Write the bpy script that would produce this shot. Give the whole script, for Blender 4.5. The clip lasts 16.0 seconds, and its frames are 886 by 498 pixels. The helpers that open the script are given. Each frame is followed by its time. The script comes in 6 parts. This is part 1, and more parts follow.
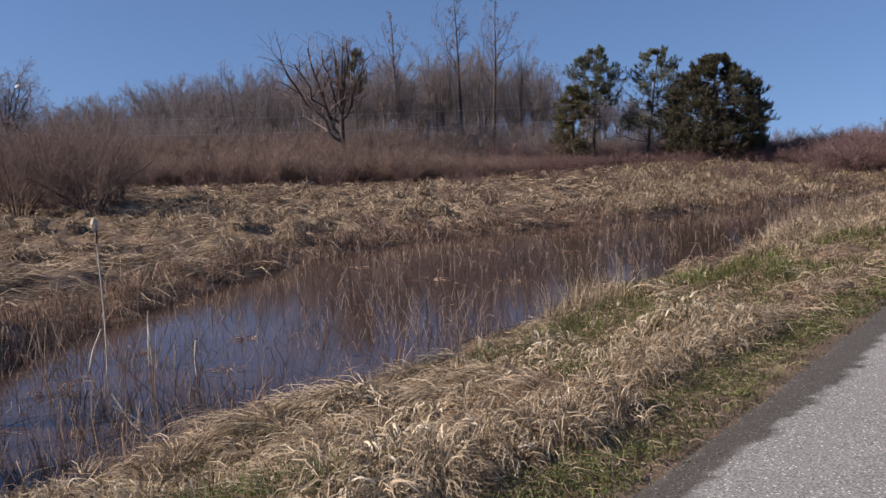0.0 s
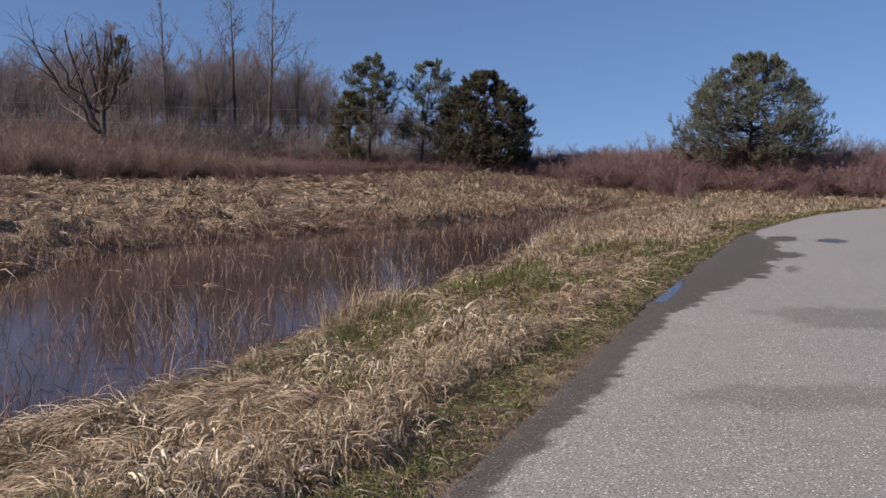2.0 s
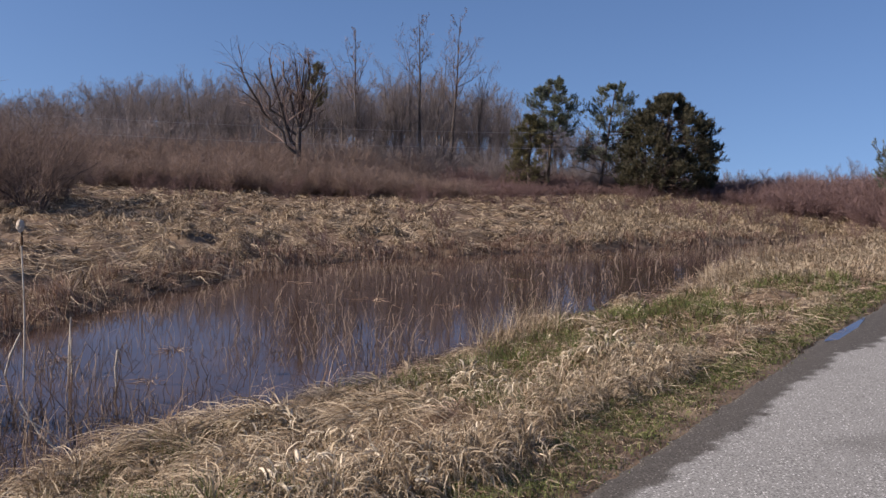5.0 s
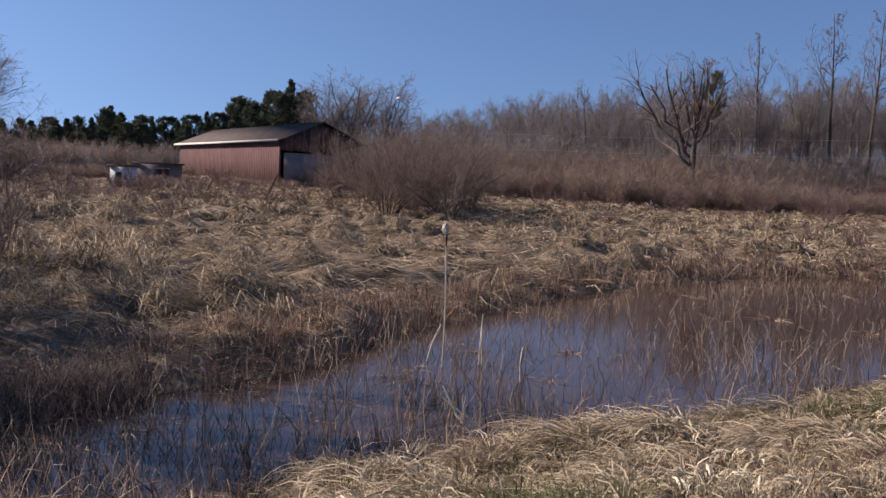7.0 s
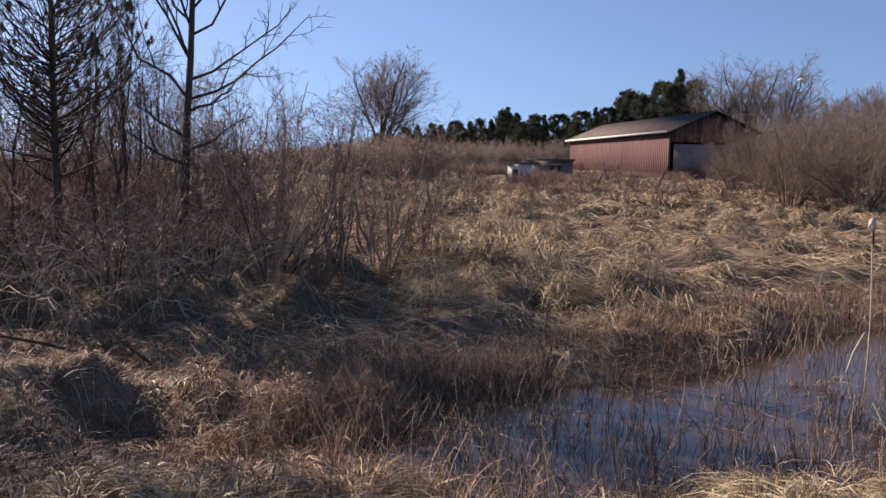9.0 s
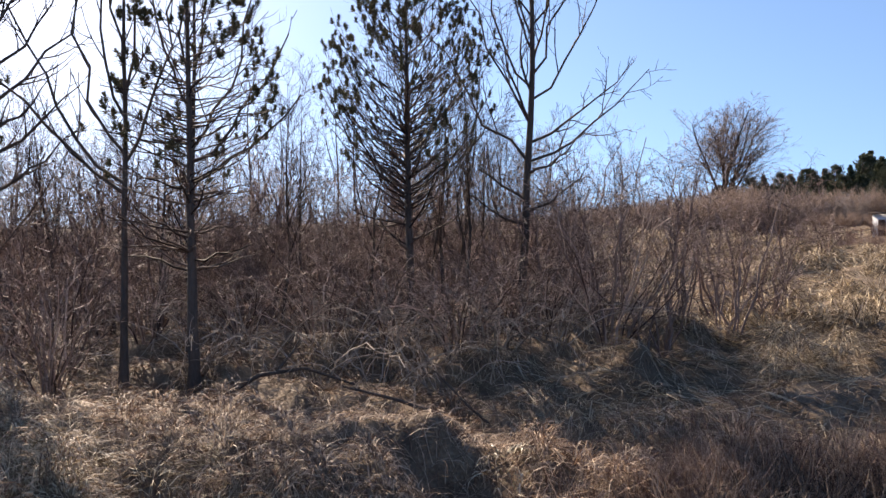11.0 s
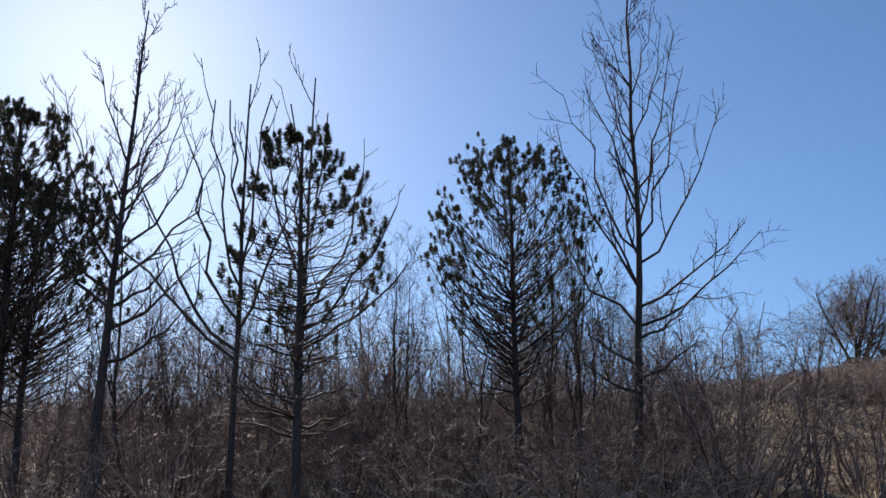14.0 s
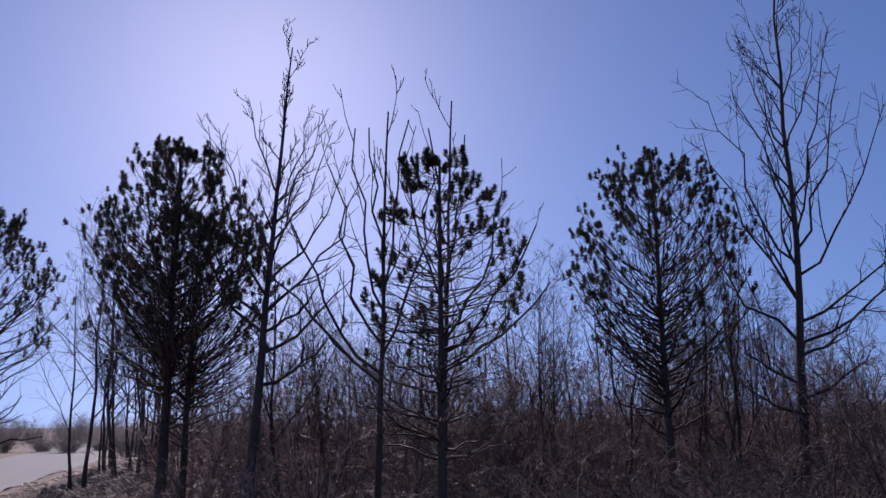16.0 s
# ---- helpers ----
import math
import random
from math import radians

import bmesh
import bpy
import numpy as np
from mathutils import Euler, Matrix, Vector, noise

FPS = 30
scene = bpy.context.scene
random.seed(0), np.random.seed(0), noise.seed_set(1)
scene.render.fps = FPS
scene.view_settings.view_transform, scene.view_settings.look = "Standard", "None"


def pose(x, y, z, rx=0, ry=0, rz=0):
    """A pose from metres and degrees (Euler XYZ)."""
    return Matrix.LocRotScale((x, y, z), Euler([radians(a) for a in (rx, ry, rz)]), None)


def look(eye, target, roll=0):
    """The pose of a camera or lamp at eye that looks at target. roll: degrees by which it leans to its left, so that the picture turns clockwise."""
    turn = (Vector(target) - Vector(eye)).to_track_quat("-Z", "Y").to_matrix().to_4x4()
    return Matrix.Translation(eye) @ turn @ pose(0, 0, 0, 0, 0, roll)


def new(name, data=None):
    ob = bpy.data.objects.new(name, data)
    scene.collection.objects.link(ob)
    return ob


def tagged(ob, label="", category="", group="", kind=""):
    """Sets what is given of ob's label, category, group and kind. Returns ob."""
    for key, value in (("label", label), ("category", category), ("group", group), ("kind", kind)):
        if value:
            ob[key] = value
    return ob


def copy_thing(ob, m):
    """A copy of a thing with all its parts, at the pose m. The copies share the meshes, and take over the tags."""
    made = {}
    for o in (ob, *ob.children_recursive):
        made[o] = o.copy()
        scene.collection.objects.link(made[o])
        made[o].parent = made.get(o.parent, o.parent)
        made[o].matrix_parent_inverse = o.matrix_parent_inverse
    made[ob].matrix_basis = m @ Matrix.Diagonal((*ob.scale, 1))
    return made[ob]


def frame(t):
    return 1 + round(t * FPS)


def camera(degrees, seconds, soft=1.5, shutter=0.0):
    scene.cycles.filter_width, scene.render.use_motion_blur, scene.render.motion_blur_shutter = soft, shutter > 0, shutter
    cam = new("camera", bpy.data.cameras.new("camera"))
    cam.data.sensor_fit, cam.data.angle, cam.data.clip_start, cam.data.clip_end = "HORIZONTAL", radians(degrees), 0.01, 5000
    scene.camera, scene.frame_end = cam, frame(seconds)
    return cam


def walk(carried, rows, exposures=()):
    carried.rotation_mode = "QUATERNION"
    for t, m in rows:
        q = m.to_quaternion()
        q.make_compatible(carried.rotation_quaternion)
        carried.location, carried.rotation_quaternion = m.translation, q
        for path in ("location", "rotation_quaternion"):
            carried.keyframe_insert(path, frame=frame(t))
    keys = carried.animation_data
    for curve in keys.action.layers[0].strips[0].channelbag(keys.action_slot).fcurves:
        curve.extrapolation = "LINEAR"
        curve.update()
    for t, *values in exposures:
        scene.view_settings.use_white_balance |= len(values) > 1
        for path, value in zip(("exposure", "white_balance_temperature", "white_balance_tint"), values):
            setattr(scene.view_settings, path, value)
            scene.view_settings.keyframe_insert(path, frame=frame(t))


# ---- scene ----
cam = camera(55.37, 16.0)
PATH = [
    (0.0, pose(0.188, -0.071, 1.569, 84.47, 1.87, 0.26)),
    (0.5, pose(0.185, 0.030, 1.576, 83.87, 0.70, -6.82)),
    (1.0, pose(0.150, 0.049, 1.601, 83.67, -0.99, -11.34)),
    (1.5, pose(0.132, 0.078, 1.614, 84.38, -0.08, -14.65)),
    (2.0, pose(0.133, 0.091, 1.614, 84.58, -0.83, -14.88)),
    (2.5, pose(0.158, 0.124, 1.618, 84.93, -0.46, -14.79)),
    (3.0, pose(0.176, 0.140, 1.616, 85.06, 0.08, -14.73)),
    (3.2, pose(0.188, 0.151, 1.618, 85.03, 0.24, -14.63)),
    (5.3, pose(0.446, -0.120, 1.641, 85.75, -1.29, 2.33)),
    (5.5, pose(0.454, -0.128, 1.637, 85.81, -0.52, 6.09)),
    (6.0, pose(0.439, -0.130, 1.627, 85.77, -1.74, 11.96)),
    (6.5, pose(0.348, -0.115, 1.611, 85.77, -2.35, 17.61)),
    (7.0, pose(0.242, -0.125, 1.589, 85.65, -2.47, 23.31)),
    (7.5, pose(0.156, -0.107, 1.566, 85.47, -2.28, 31.15)),
    (8.0, pose(0.134, -0.177, 1.562, 84.98, -2.42, 36.00)),
    (8.5, pose(0.110, -0.195, 1.573, 84.80, -1.55, 40.39)),
    (9.0, pose(0.037, -0.148, 1.623, 84.43, -0.72, 48.98)),
    (9.5, pose(-0.144, -0.044, 1.654, 84.15, 0.08, 57.77)),
    (10.0, pose(-0.219, -0.005, 1.680, 84.12, 1.44, 64.92)),
    (10.2, pose(-0.231, -0.000, 1.681, 84.60, 1.16, 66.48)),
    (12.3, pose(-0.341, 0.097, 1.630, 93.47, 0.71, 76.32)),
    (12.5, pose(-0.338, 0.121, 1.619, 93.84, 0.67, 76.40)),
    (13.0, pose(-0.349, 0.123, 1.579, 96.51, 0.65, 76.88)),
    (13.5, pose(-0.371, 0.124, 1.555, 98.40, 0.58, 77.73)),
    (14.0, pose(-0.386, 0.142, 1.529, 100.21, 0.85, 79.10)),
    (14.5, pose(-0.407, 0.151, 1.541, 101.53, 0.71, 81.61)),
    (15.0, pose(-0.416, 0.210, 1.549, 101.65, 0.61, 83.82)),
    (15.5, pose(-0.448, 0.248, 1.564, 101.72, 0.41, 86.98)),
    (16.0, pose(-0.463, 0.271, 1.571, 101.58, 0.78, 89.31)),
]
# the picture's brightness and white balance: seconds, stops, kelvin, tint
LOOK = [(0.0, 0.34, 6900, 22), (3.0, 0.26, 6850, 22), (5.5, 0.40, 6900, 22), (8.0, 0.54, 7150, 22), (9.0, 0.74, 7600, 23), (9.5, 0.86, 7650, 22), (10.0, 1.14, 7700, 20),
        (12.5, 1.15, 7150, 11), (13.2, 0.80, 6850, 6), (14.0, 0.38, 6450, 10), (14.6, 0.18, 6200, 19), (15.4, -0.12, 6050, 28), (16.0, -0.26, 6050, 34)]
walk(cam, PATH, LOOK)

# ---------------------------------------------------------------- light
SUN_AZ, SUN_EL = 101.8, 31.0          # degrees left of +y, and above the horizon
world = bpy.data.worlds.new("sky")
scene.world = world
world.use_nodes = True
wn, wl = world.node_tree.nodes, world.node_tree.links
sky = wn.new("ShaderNodeTexSky")
sky.sky_type = "NISHITA"
sky.sun_disc = False
sky.sun_elevation = radians(SUN_EL)
sky.sun_rotation = radians(-SUN_AZ)
sky.air_density, sky.dust_density, sky.ozone_density = 1.0, 0.38, 5.5
wn["Background"].inputs["Strength"].default_value = 0.10
# the clear spring sky stays blue down to the treetops: the low warm band is left out
tc = wn.new("ShaderNodeTexCoord")
lift = wn.new("ShaderNodeVectorMath")
lift.operation = "MULTIPLY_ADD"
lift.inputs[1].default_value, lift.inputs[2].default_value = (1.0, 1.0, 0.88), (0.0, 0.0, 0.17)
wl.new(tc.outputs["Generated"], lift.inputs[0])
wl.new(lift.outputs[0], sky.inputs["Vector"])
clear = wn.new("ShaderNodeHueSaturation")
clear.inputs["Saturation"].default_value = 1.05
wl.new(sky.outputs["Color"], clear.inputs["Color"])
wl.new(clear.outputs["Color"], wn["Background"].inputs["Color"])
sun_dir = Vector((-math.sin(radians(SUN_AZ)) * math.cos(radians(SUN_EL)),
                  math.cos(radians(SUN_AZ)) * math.cos(radians(SUN_EL)), math.sin(radians(SUN_EL))))
sun = new("sun", bpy.data.lights.new("sun", "SUN"))
sun.data.energy, sun.data.angle, sun.data.color = 5.0, radians(0.55), (1.0, 0.93, 0.82)
sun.matrix_world = look(sun_dir * 200, (0, 0, 0))


# ---------------------------------------------------------------- materials
def material(name, dark, light, rough=0.85, scale=3.0, fine=40.0, bump=0.3, island=0.0, metal=0.0, spec=0.3,
             third=None, through_light=0.0, stretch=(1, 1, 1)):
    """A rough natural surface: two scales of noise between two colours, relief, and a change from piece to piece."""
    m = bpy.data.materials.new(name)
    m.use_nodes = True
    n, l = m.node_tree.nodes, m.node_tree.links
    b = n["Principled BSDF"]
    b.inputs["Roughness"].default_value = rough
    b.inputs["Metallic"].default_value = metal
    b.inputs["Specular IOR Level"].default_value = spec
    geo = n.new("ShaderNodeNewGeometry")
    mp = n.new("ShaderNodeMapping")
    mp.inputs["Scale"].default_value = stretch
    l.new(geo.outputs["Position"], mp.inputs["Vector"])
    big = n.new("ShaderNodeTexNoise")
    big.inputs["Scale"].default_value = scale
    big.inputs["Detail"].default_value = 5
    small = n.new("ShaderNodeTexNoise")
    small.inputs["Scale"].default_value = fine
    small.inputs["Detail"].default_value = 3
    l.new(mp.outputs[0], big.inputs["Vector"])
    l.new(mp.outputs[0], small.inputs["Vector"])
    a = n.new("ShaderNodeMath")
    a.operation = "MULTIPLY_ADD"
    a.inputs[1].default_value, a.inputs[2].default_value = 0.4, 0.0
    l.new(small.outputs["Fac"], a.inputs[0])
    s = n.new("ShaderNodeMath")
    s.operation = "MULTIPLY_ADD"
    s.inputs[1].default_value = 0.6
    l.new(big.outputs["Fac"], s.inputs[0])
    l.new(a.outputs[0], s.inputs[2])
    fac = s.outputs[0]
    if island:
        mx = n.new("ShaderNodeMix")
        mx.inputs[0].default_value = island
        l.new(fac, mx.inputs[2])
        l.new(geo.outputs["Random Per Island"], mx.inputs[3])
        fac = mx.outputs[0]
    ramp = n.new("ShaderNodeValToRGB")
    e = ramp.color_ramp.elements
    e[0].position, e[0].color = 0.3, (*dark, 1)
    e[1].position, e[1].color = 0.7, (*light, 1)
    if third:
        t = e.new(0.5)
        t.color = (*third, 1)
    l.new(fac, ramp.inputs["Fac"])
    l.new(ramp.outputs["Color"], b.inputs["Base Color"])
    if bump:
        bp = n.new("ShaderNodeBump")
        bp.inputs["Strength"].default_value = bump
        bp.inputs["Distance"].default_value = 0.02
        l.new(small.outputs["Fac"], bp.inputs["Height"])
        l.new(bp.outputs[0], b.inputs["Normal"])
    if through_light:
        tr = n.new("ShaderNodeBsdfTranslucent")
        l.new(ramp.outputs["Color"], tr.inputs["Color"])
        mix = n.new("ShaderNodeMixShader")
        mix.inputs[0].default_value = through_light
        l.new(b.outputs[0], mix.inputs[1])
        l.new(tr.outputs[0], mix.inputs[2])
        l.new(mix.outputs[0], n["Material Output"].inputs["Surface"])
    return m


M_SOIL = material("meadow_soil", (0.065, 0.043, 0.029), (0.33, 0.25, 0.165), scale=2.2, fine=34, bump=1.0, third=(0.16, 0.112, 0.074))
M_STRAW = material("straw", (0.155, 0.110, 0.065), (0.60, 0.505, 0.36), scale=1.6, fine=14, bump=0, island=0.62, rough=0.6, third=(0.345, 0.268, 0.175), through_light=0.2)
M_CREAM = material("cream_blade", (0.20, 0.15, 0.09), (0.70, 0.62, 0.47), scale=2.0, fine=30, bump=0, island=0.75, rough=0.5, third=(0.40, 0.33, 0.215), through_light=0.12)
M_MEADOW = material("meadow_straw", (0.122, 0.086, 0.057), (0.55, 0.452, 0.315), scale=0.5, fine=9, bump=0, island=0.7, rough=0.7, third=(0.288, 0.217, 0.148), through_light=0.2)
M_BROWNGRASS = material("brown_grass", (0.11, 0.062, 0.043), (0.56, 0.42, 0.30), scale=0.9, fine=12, bump=0, island=0.75, rough=0.6, spec=0.3, third=(0.25, 0.158, 0.107), through_light=0.22)
M_RUST = material("sedge_brown", (0.125, 0.072, 0.056), (0.46, 0.34, 0.255), scale=1.0, fine=12, bump=0, island=0.65, third=(0.22, 0.14, 0.104), through_light=0.25)
M_GREEN = material("verge_green", (0.085, 0.066, 0.03), (0.23, 0.25, 0.095), scale=1.0, fine=9, bump=0, island=0.5, third=(0.085, 0.125, 0.035), through_light=0.2)
M_REED = material("reed_stalk", (0.04, 0.028, 0.023), (0.30, 0.235, 0.185), scale=1.5, fine=20, bump=0, island=0.8, third=(0.085, 0.06, 0.047))
M_BARK = material("grey_bark", (0.035, 0.027, 0.023), (0.125, 0.10, 0.085), scale=4, fine=45, bump=0.6, stretch=(1, 1, 0.25))
# far wood's bark and twigs: lifted and translucent, distance haze mixed into the colour
M_FARBARK = material("hazed_bark", (0.085, 0.072, 0.066), (0.20, 0.172, 0.158), scale=2, fine=20, bump=0, stretch=(1, 1, 0.25), through_light=0.2)
M_WOODTWIG = material("hazed_wood_twig", (0.18, 0.157, 0.150), (0.30, 0.265, 0.255), scale=0.3, fine=5, bump=0, island=0.5, through_light=0.4)
M_TWIG = material("thicket_twig", (0.08, 0.053, 0.046), (0.36, 0.275, 0.235), scale=2, fine=20, bump=0, island=0.65, rough=0.6, spec=0.2, third=(0.16, 0.112, 0.096), through_light=0.2)
M_BUSHTWIG = material("bush_twig", (0.115, 0.082, 0.069), (0.26, 0.196, 0.163), scale=0.4, fine=6, bump=0, island=0.6, through_light=0.25)
M_THORN = material("thorn_twig", (0.075, 0.048, 0.043), (0.42, 0.32, 0.28), scale=2, fine=20, bump=0, island=0.7, rough=0.6, spec=0.2, third=(0.145, 0.098, 0.088), through_light=0.12)
# darkened twig variant: the shade of backlit silhouettes is put into its colour
M_BACKLITTWIG = material("backlit_twig", (0.035, 0.025, 0.022), (0.15, 0.113, 0.098), scale=2, fine=20, bump=0, island=0.6, rough=0.7, spec=0.1, third=(0.07, 0.052, 0.045))
M_SHRUBTWIG = material("shrub_twig", (0.08, 0.047, 0.040), (0.55, 0.43, 0.365), scale=2, fine=20, bump=0, island=0.75, rough=0.55, spec=0.3, third=(0.20, 0.132, 0.11), through_light=0.22)
M_PALETWIG = material("pale_twig", (0.15, 0.115, 0.095), (0.50, 0.43, 0.36), scale=2, fine=20, bump=0, island=0.7, through_light=0.12)
M_REDTWIG = material("red_twig", (0.155, 0.10, 0.094), (0.30, 0.208, 0.19), scale=0.4, fine=6, bump=0, island=0.5, third=(0.225, 0.15, 0.14), through_light=0.4)
M_BROWNTWIG = material("brown_twig", (0.18, 0.132, 0.110), (0.35, 0.268, 0.22), scale=0.4, fine=6, bump=0, island=0.5, through_light=0.4)
# needles of the far pines, lightened to carry the milky haze of distance
M_FARNEEDLE = material("hazed_needle", (0.055, 0.073, 0.044), (0.24, 0.26, 0.19), scale=0.8, fine=6, bump=0, island=0.65, rough=0.5, third=(0.115, 0.142, 0.085), through_light=0.3)
M_FIR = material("fir_needle", (0.034, 0.045, 0.027), (0.15, 0.165, 0.105), scale=0.8, fine=6, bump=0, island=0.65, rough=0.6, third=(0.072, 0.09, 0.053), through_light=0.2)
M_NEEDLE = material("pine_needle", (0.034, 0.037, 0.022), (0.14, 0.125, 0.075), scale=1.0, fine=9, bump=0, island=0.6, rough=0.6, third=(0.075, 0.074, 0.042), through_light=0.2)
M_OLIVE = material("olive_needle", (0.055, 0.055, 0.026), (0.20, 0.18, 0.085), scale=1.0, fine=9, bump=0, island=0.6, rough=0.7, through_light=0.2)
M_FLUFF = material("seed_fluff", (0.50, 0.41, 0.31), (0.82, 0.73, 0.60), scale=20, fine=150, bump=0.8, rough=1.0)
M_HEAD = material("cattail_brown", (0.06, 0.035, 0.02), (0.16, 0.09, 0.05), scale=20, fine=200, bump=0.5)
M_REDBOARD = material("weathered_red_board", (0.100, 0.056, 0.054), (0.165, 0.102, 0.097), scale=0.35, fine=5, bump=0.1, island=0.1, stretch=(1, 1, 0.3), third=(0.128, 0.074, 0.071), spec=0.1)
M_DARKBOARD = material("dark_board", (0.03, 0.02, 0.016), (0.10, 0.06, 0.05), scale=1.2, fine=9, bump=0.2, stretch=(1, 1, 0.2))
M_ROOF = material("grey_shingle", (0.085, 0.073, 0.067), (0.16, 0.137, 0.126), scale=1.5, fine=14, bump=0.2, spec=0.0, rough=1.0)
M_TRIM = material("worn_white_trim", (0.42, 0.40, 0.37), (0.72, 0.70, 0.66), scale=3, fine=20, bump=0.1)
M_WHITE = material("white_paint", (0.72, 0.74, 0.77), (0.84, 0.86, 0.88), scale=2, fine=12, bump=0.05)
M_GREYWALL = material("grey_siding", (0.17, 0.145, 0.148), (0.28, 0.235, 0.235), scale=2, fine=12, bump=0.1, spec=0.1)
M_METAL = material("dull_metal", (0.30, 0.30, 0.31), (0.45, 0.45, 0.46), scale=5, fine=60, bump=0, metal=0.8, rough=0.45)
M_GRAVEL = material("grey_gravel", (0.05, 0.047, 0.043), (0.27, 0.255, 0.235), scale=3, fine=60, bump=0, island=0.8)
M_STONE = material("pale_litter", (0.45, 0.40, 0.32), (0.75, 0.70, 0.60), scale=8, fine=60, bump=0.4)


def water_material():
    m = bpy.data.materials.new("pond_water")
    m.use_nodes = True
    n, l = m.node_tree.nodes, m.node_tree.links
    b = n["Principled BSDF"]
    geo = n.new("ShaderNodeNewGeometry")
    no = n.new("ShaderNodeTexNoise")
    no.inputs["Scale"].default_value = 0.7
    l.new(geo.outputs["Position"], no.inputs["Vector"])
    r = n.new("ShaderNodeValToRGB")
    r.color_ramp.elements[0].color = (0.045, 0.030, 0.025, 1)
    r.color_ramp.elements[1].color = (0.095, 0.062, 0.050, 1)
    l.new(no.outputs["Fac"], r.inputs["Fac"])
    l.new(r.outputs["Color"], b.inputs["Base Color"])
    b.inputs["Roughness"].default_value = 0.06
    b.inputs["IOR"].default_value = 1.33
    w = n.new("ShaderNodeTexNoise")
    w.inputs["Scale"].default_value = 9.0
    w.inputs["Detail"].default_value = 3
    l.new(geo.outputs["Position"], w.inputs["Vector"])
    bp = n.new("ShaderNodeBump")
    bp.inputs["Strength"].default_value = 0.10
    bp.inputs["Distance"].default_value = 0.01
    l.new(w.outputs["Fac"], bp.inputs["Height"])
    l.new(bp.outputs[0], b.inputs["Normal"])
    return m


def road_material():
    """Worn grey asphalt with pale stones, faint cracks, and damp and wet places given by the sheet's own wetness."""
    m = bpy.data.materials.new("worn_asphalt")
    m.use_nodes = True
    n, l = m.node_tree.nodes, m.node_tree.links
    b = n["Principled BSDF"]
    geo = n.new("ShaderNodeNewGeometry")

    def noise_tex(scale, detail=4):
        t = n.new("ShaderNodeTexNoise")
        t.inputs["Scale"].default_value = scale
        t.inputs["Detail"].default_value = detail
        l.new(geo.outputs["Position"], t.inputs["Vector"])
        return t

    def mix(fac, c1, c2, blend="MIX"):
        x = n.new("ShaderNodeMix")
        x.data_type, x.blend_type = "RGBA", blend
        for sock, v in ((x.inputs[0], fac), (x.inputs[6], c1), (x.inputs[7], c2)):
            if isinstance(v, (float, int)):
                sock.default_value = v
            elif isinstance(v, tuple):
                sock.default_value = (*v, 1)
            else:
                l.new(v, sock)
        return x.outputs[2]

    def ramp(src, p0, p1, c0=(0, 0, 0), c1=(1, 1, 1)):
        r = n.new("ShaderNodeValToRGB")
        r.color_ramp.elements[0].position, r.color_ramp.elements[1].position = p0, p1
        r.color_ramp.elements[0].color, r.color_ramp.elements[1].color = (*c0, 1), (*c1, 1)
        l.new(src, r.inputs["Fac"])
        return r.outputs["Color"]

    broad, mid, grain = noise_tex(0.35), noise_tex(3.0), noise_tex(75, 3)
    base = ramp(broad.outputs["Fac"], 0.35, 0.65, (0.215, 0.215, 0.198), (0.285, 0.285, 0.262))
    base = mix(0.35, base, ramp(mid.outputs["Fac"], 0.3, 0.7, (0.175, 0.175, 0.162), (0.32, 0.32, 0.297)))
    base = mix(0.62, base, ramp(grain.outputs["Fac"], 0.35, 0.65, (0.085, 0.085, 0.078), (0.42, 0.42, 0.39)))
    vor = n.new("ShaderNodeTexVoronoi")
    vor.inputs["Scale"].default_value = 42
    l.new(geo.outputs["Position"], vor.inputs["Vector"])
    stones = ramp(vor.outputs["Distance"], 0.20, 0.27, (1, 1, 1), (0, 0, 0))
    spots = n.new("ShaderNodeMath")
    spots.operation = "MULTIPLY"
    l.new(stones, spots.inputs[0])
    l.new(ramp(vor.outputs["Color"], 0.52, 0.56), spots.inputs[1])
    base = mix(spots.outputs[0], base, (0.74, 0.735, 0.70))
    pit = n.new("ShaderNodeTexVoronoi")
    pit.inputs["Scale"].default_value = 33
    l.new(geo.outputs["Position"], pit.inputs["Vector"])
    base = mix(ramp(pit.outputs["Distance"], 0.14, 0.26, (0.75, 0.75, 0.75), (0, 0, 0)), base, (0.07, 0.068, 0.062))
    wet = n.new("ShaderNodeAttribute")
    wet.attribute_name = "wetness"
    damp = mix(wet.outputs["Fac"], base, mix(1.0, base, (0.29, 0.265, 0.245), "MULTIPLY"))
    l.new(damp, b.inputs["Base Color"])
    rough = n.new("ShaderNodeMapRange")
    rough.inputs[1].default_value, rough.inputs[2].default_value = 0.96, 1.0
    rough.inputs[3].default_value, rough.inputs[4].default_value = 0.9, 0.34
    b.inputs["Specular IOR Level"].default_value = 0.25
    l.new(wet.outputs["Fac"], rough.inputs[0])
    l.new(rough.outputs[0], b.inputs["Roughness"])
    bp = n.new("ShaderNodeBump")
    bp.inputs["Strength"].default_value = 0.25
    bp.inputs["Distance"].default_value = 0.004
    l.new(grain.outputs["Fac"], bp.inputs["Height"])
    l.new(bp.outputs[0], b.inputs["Normal"])
    return m


M_WATER = water_material()
M_ROAD = road_material()

# ---------------------------------------------------------------- mesh helpers
rng = np.random.default_rng(7)


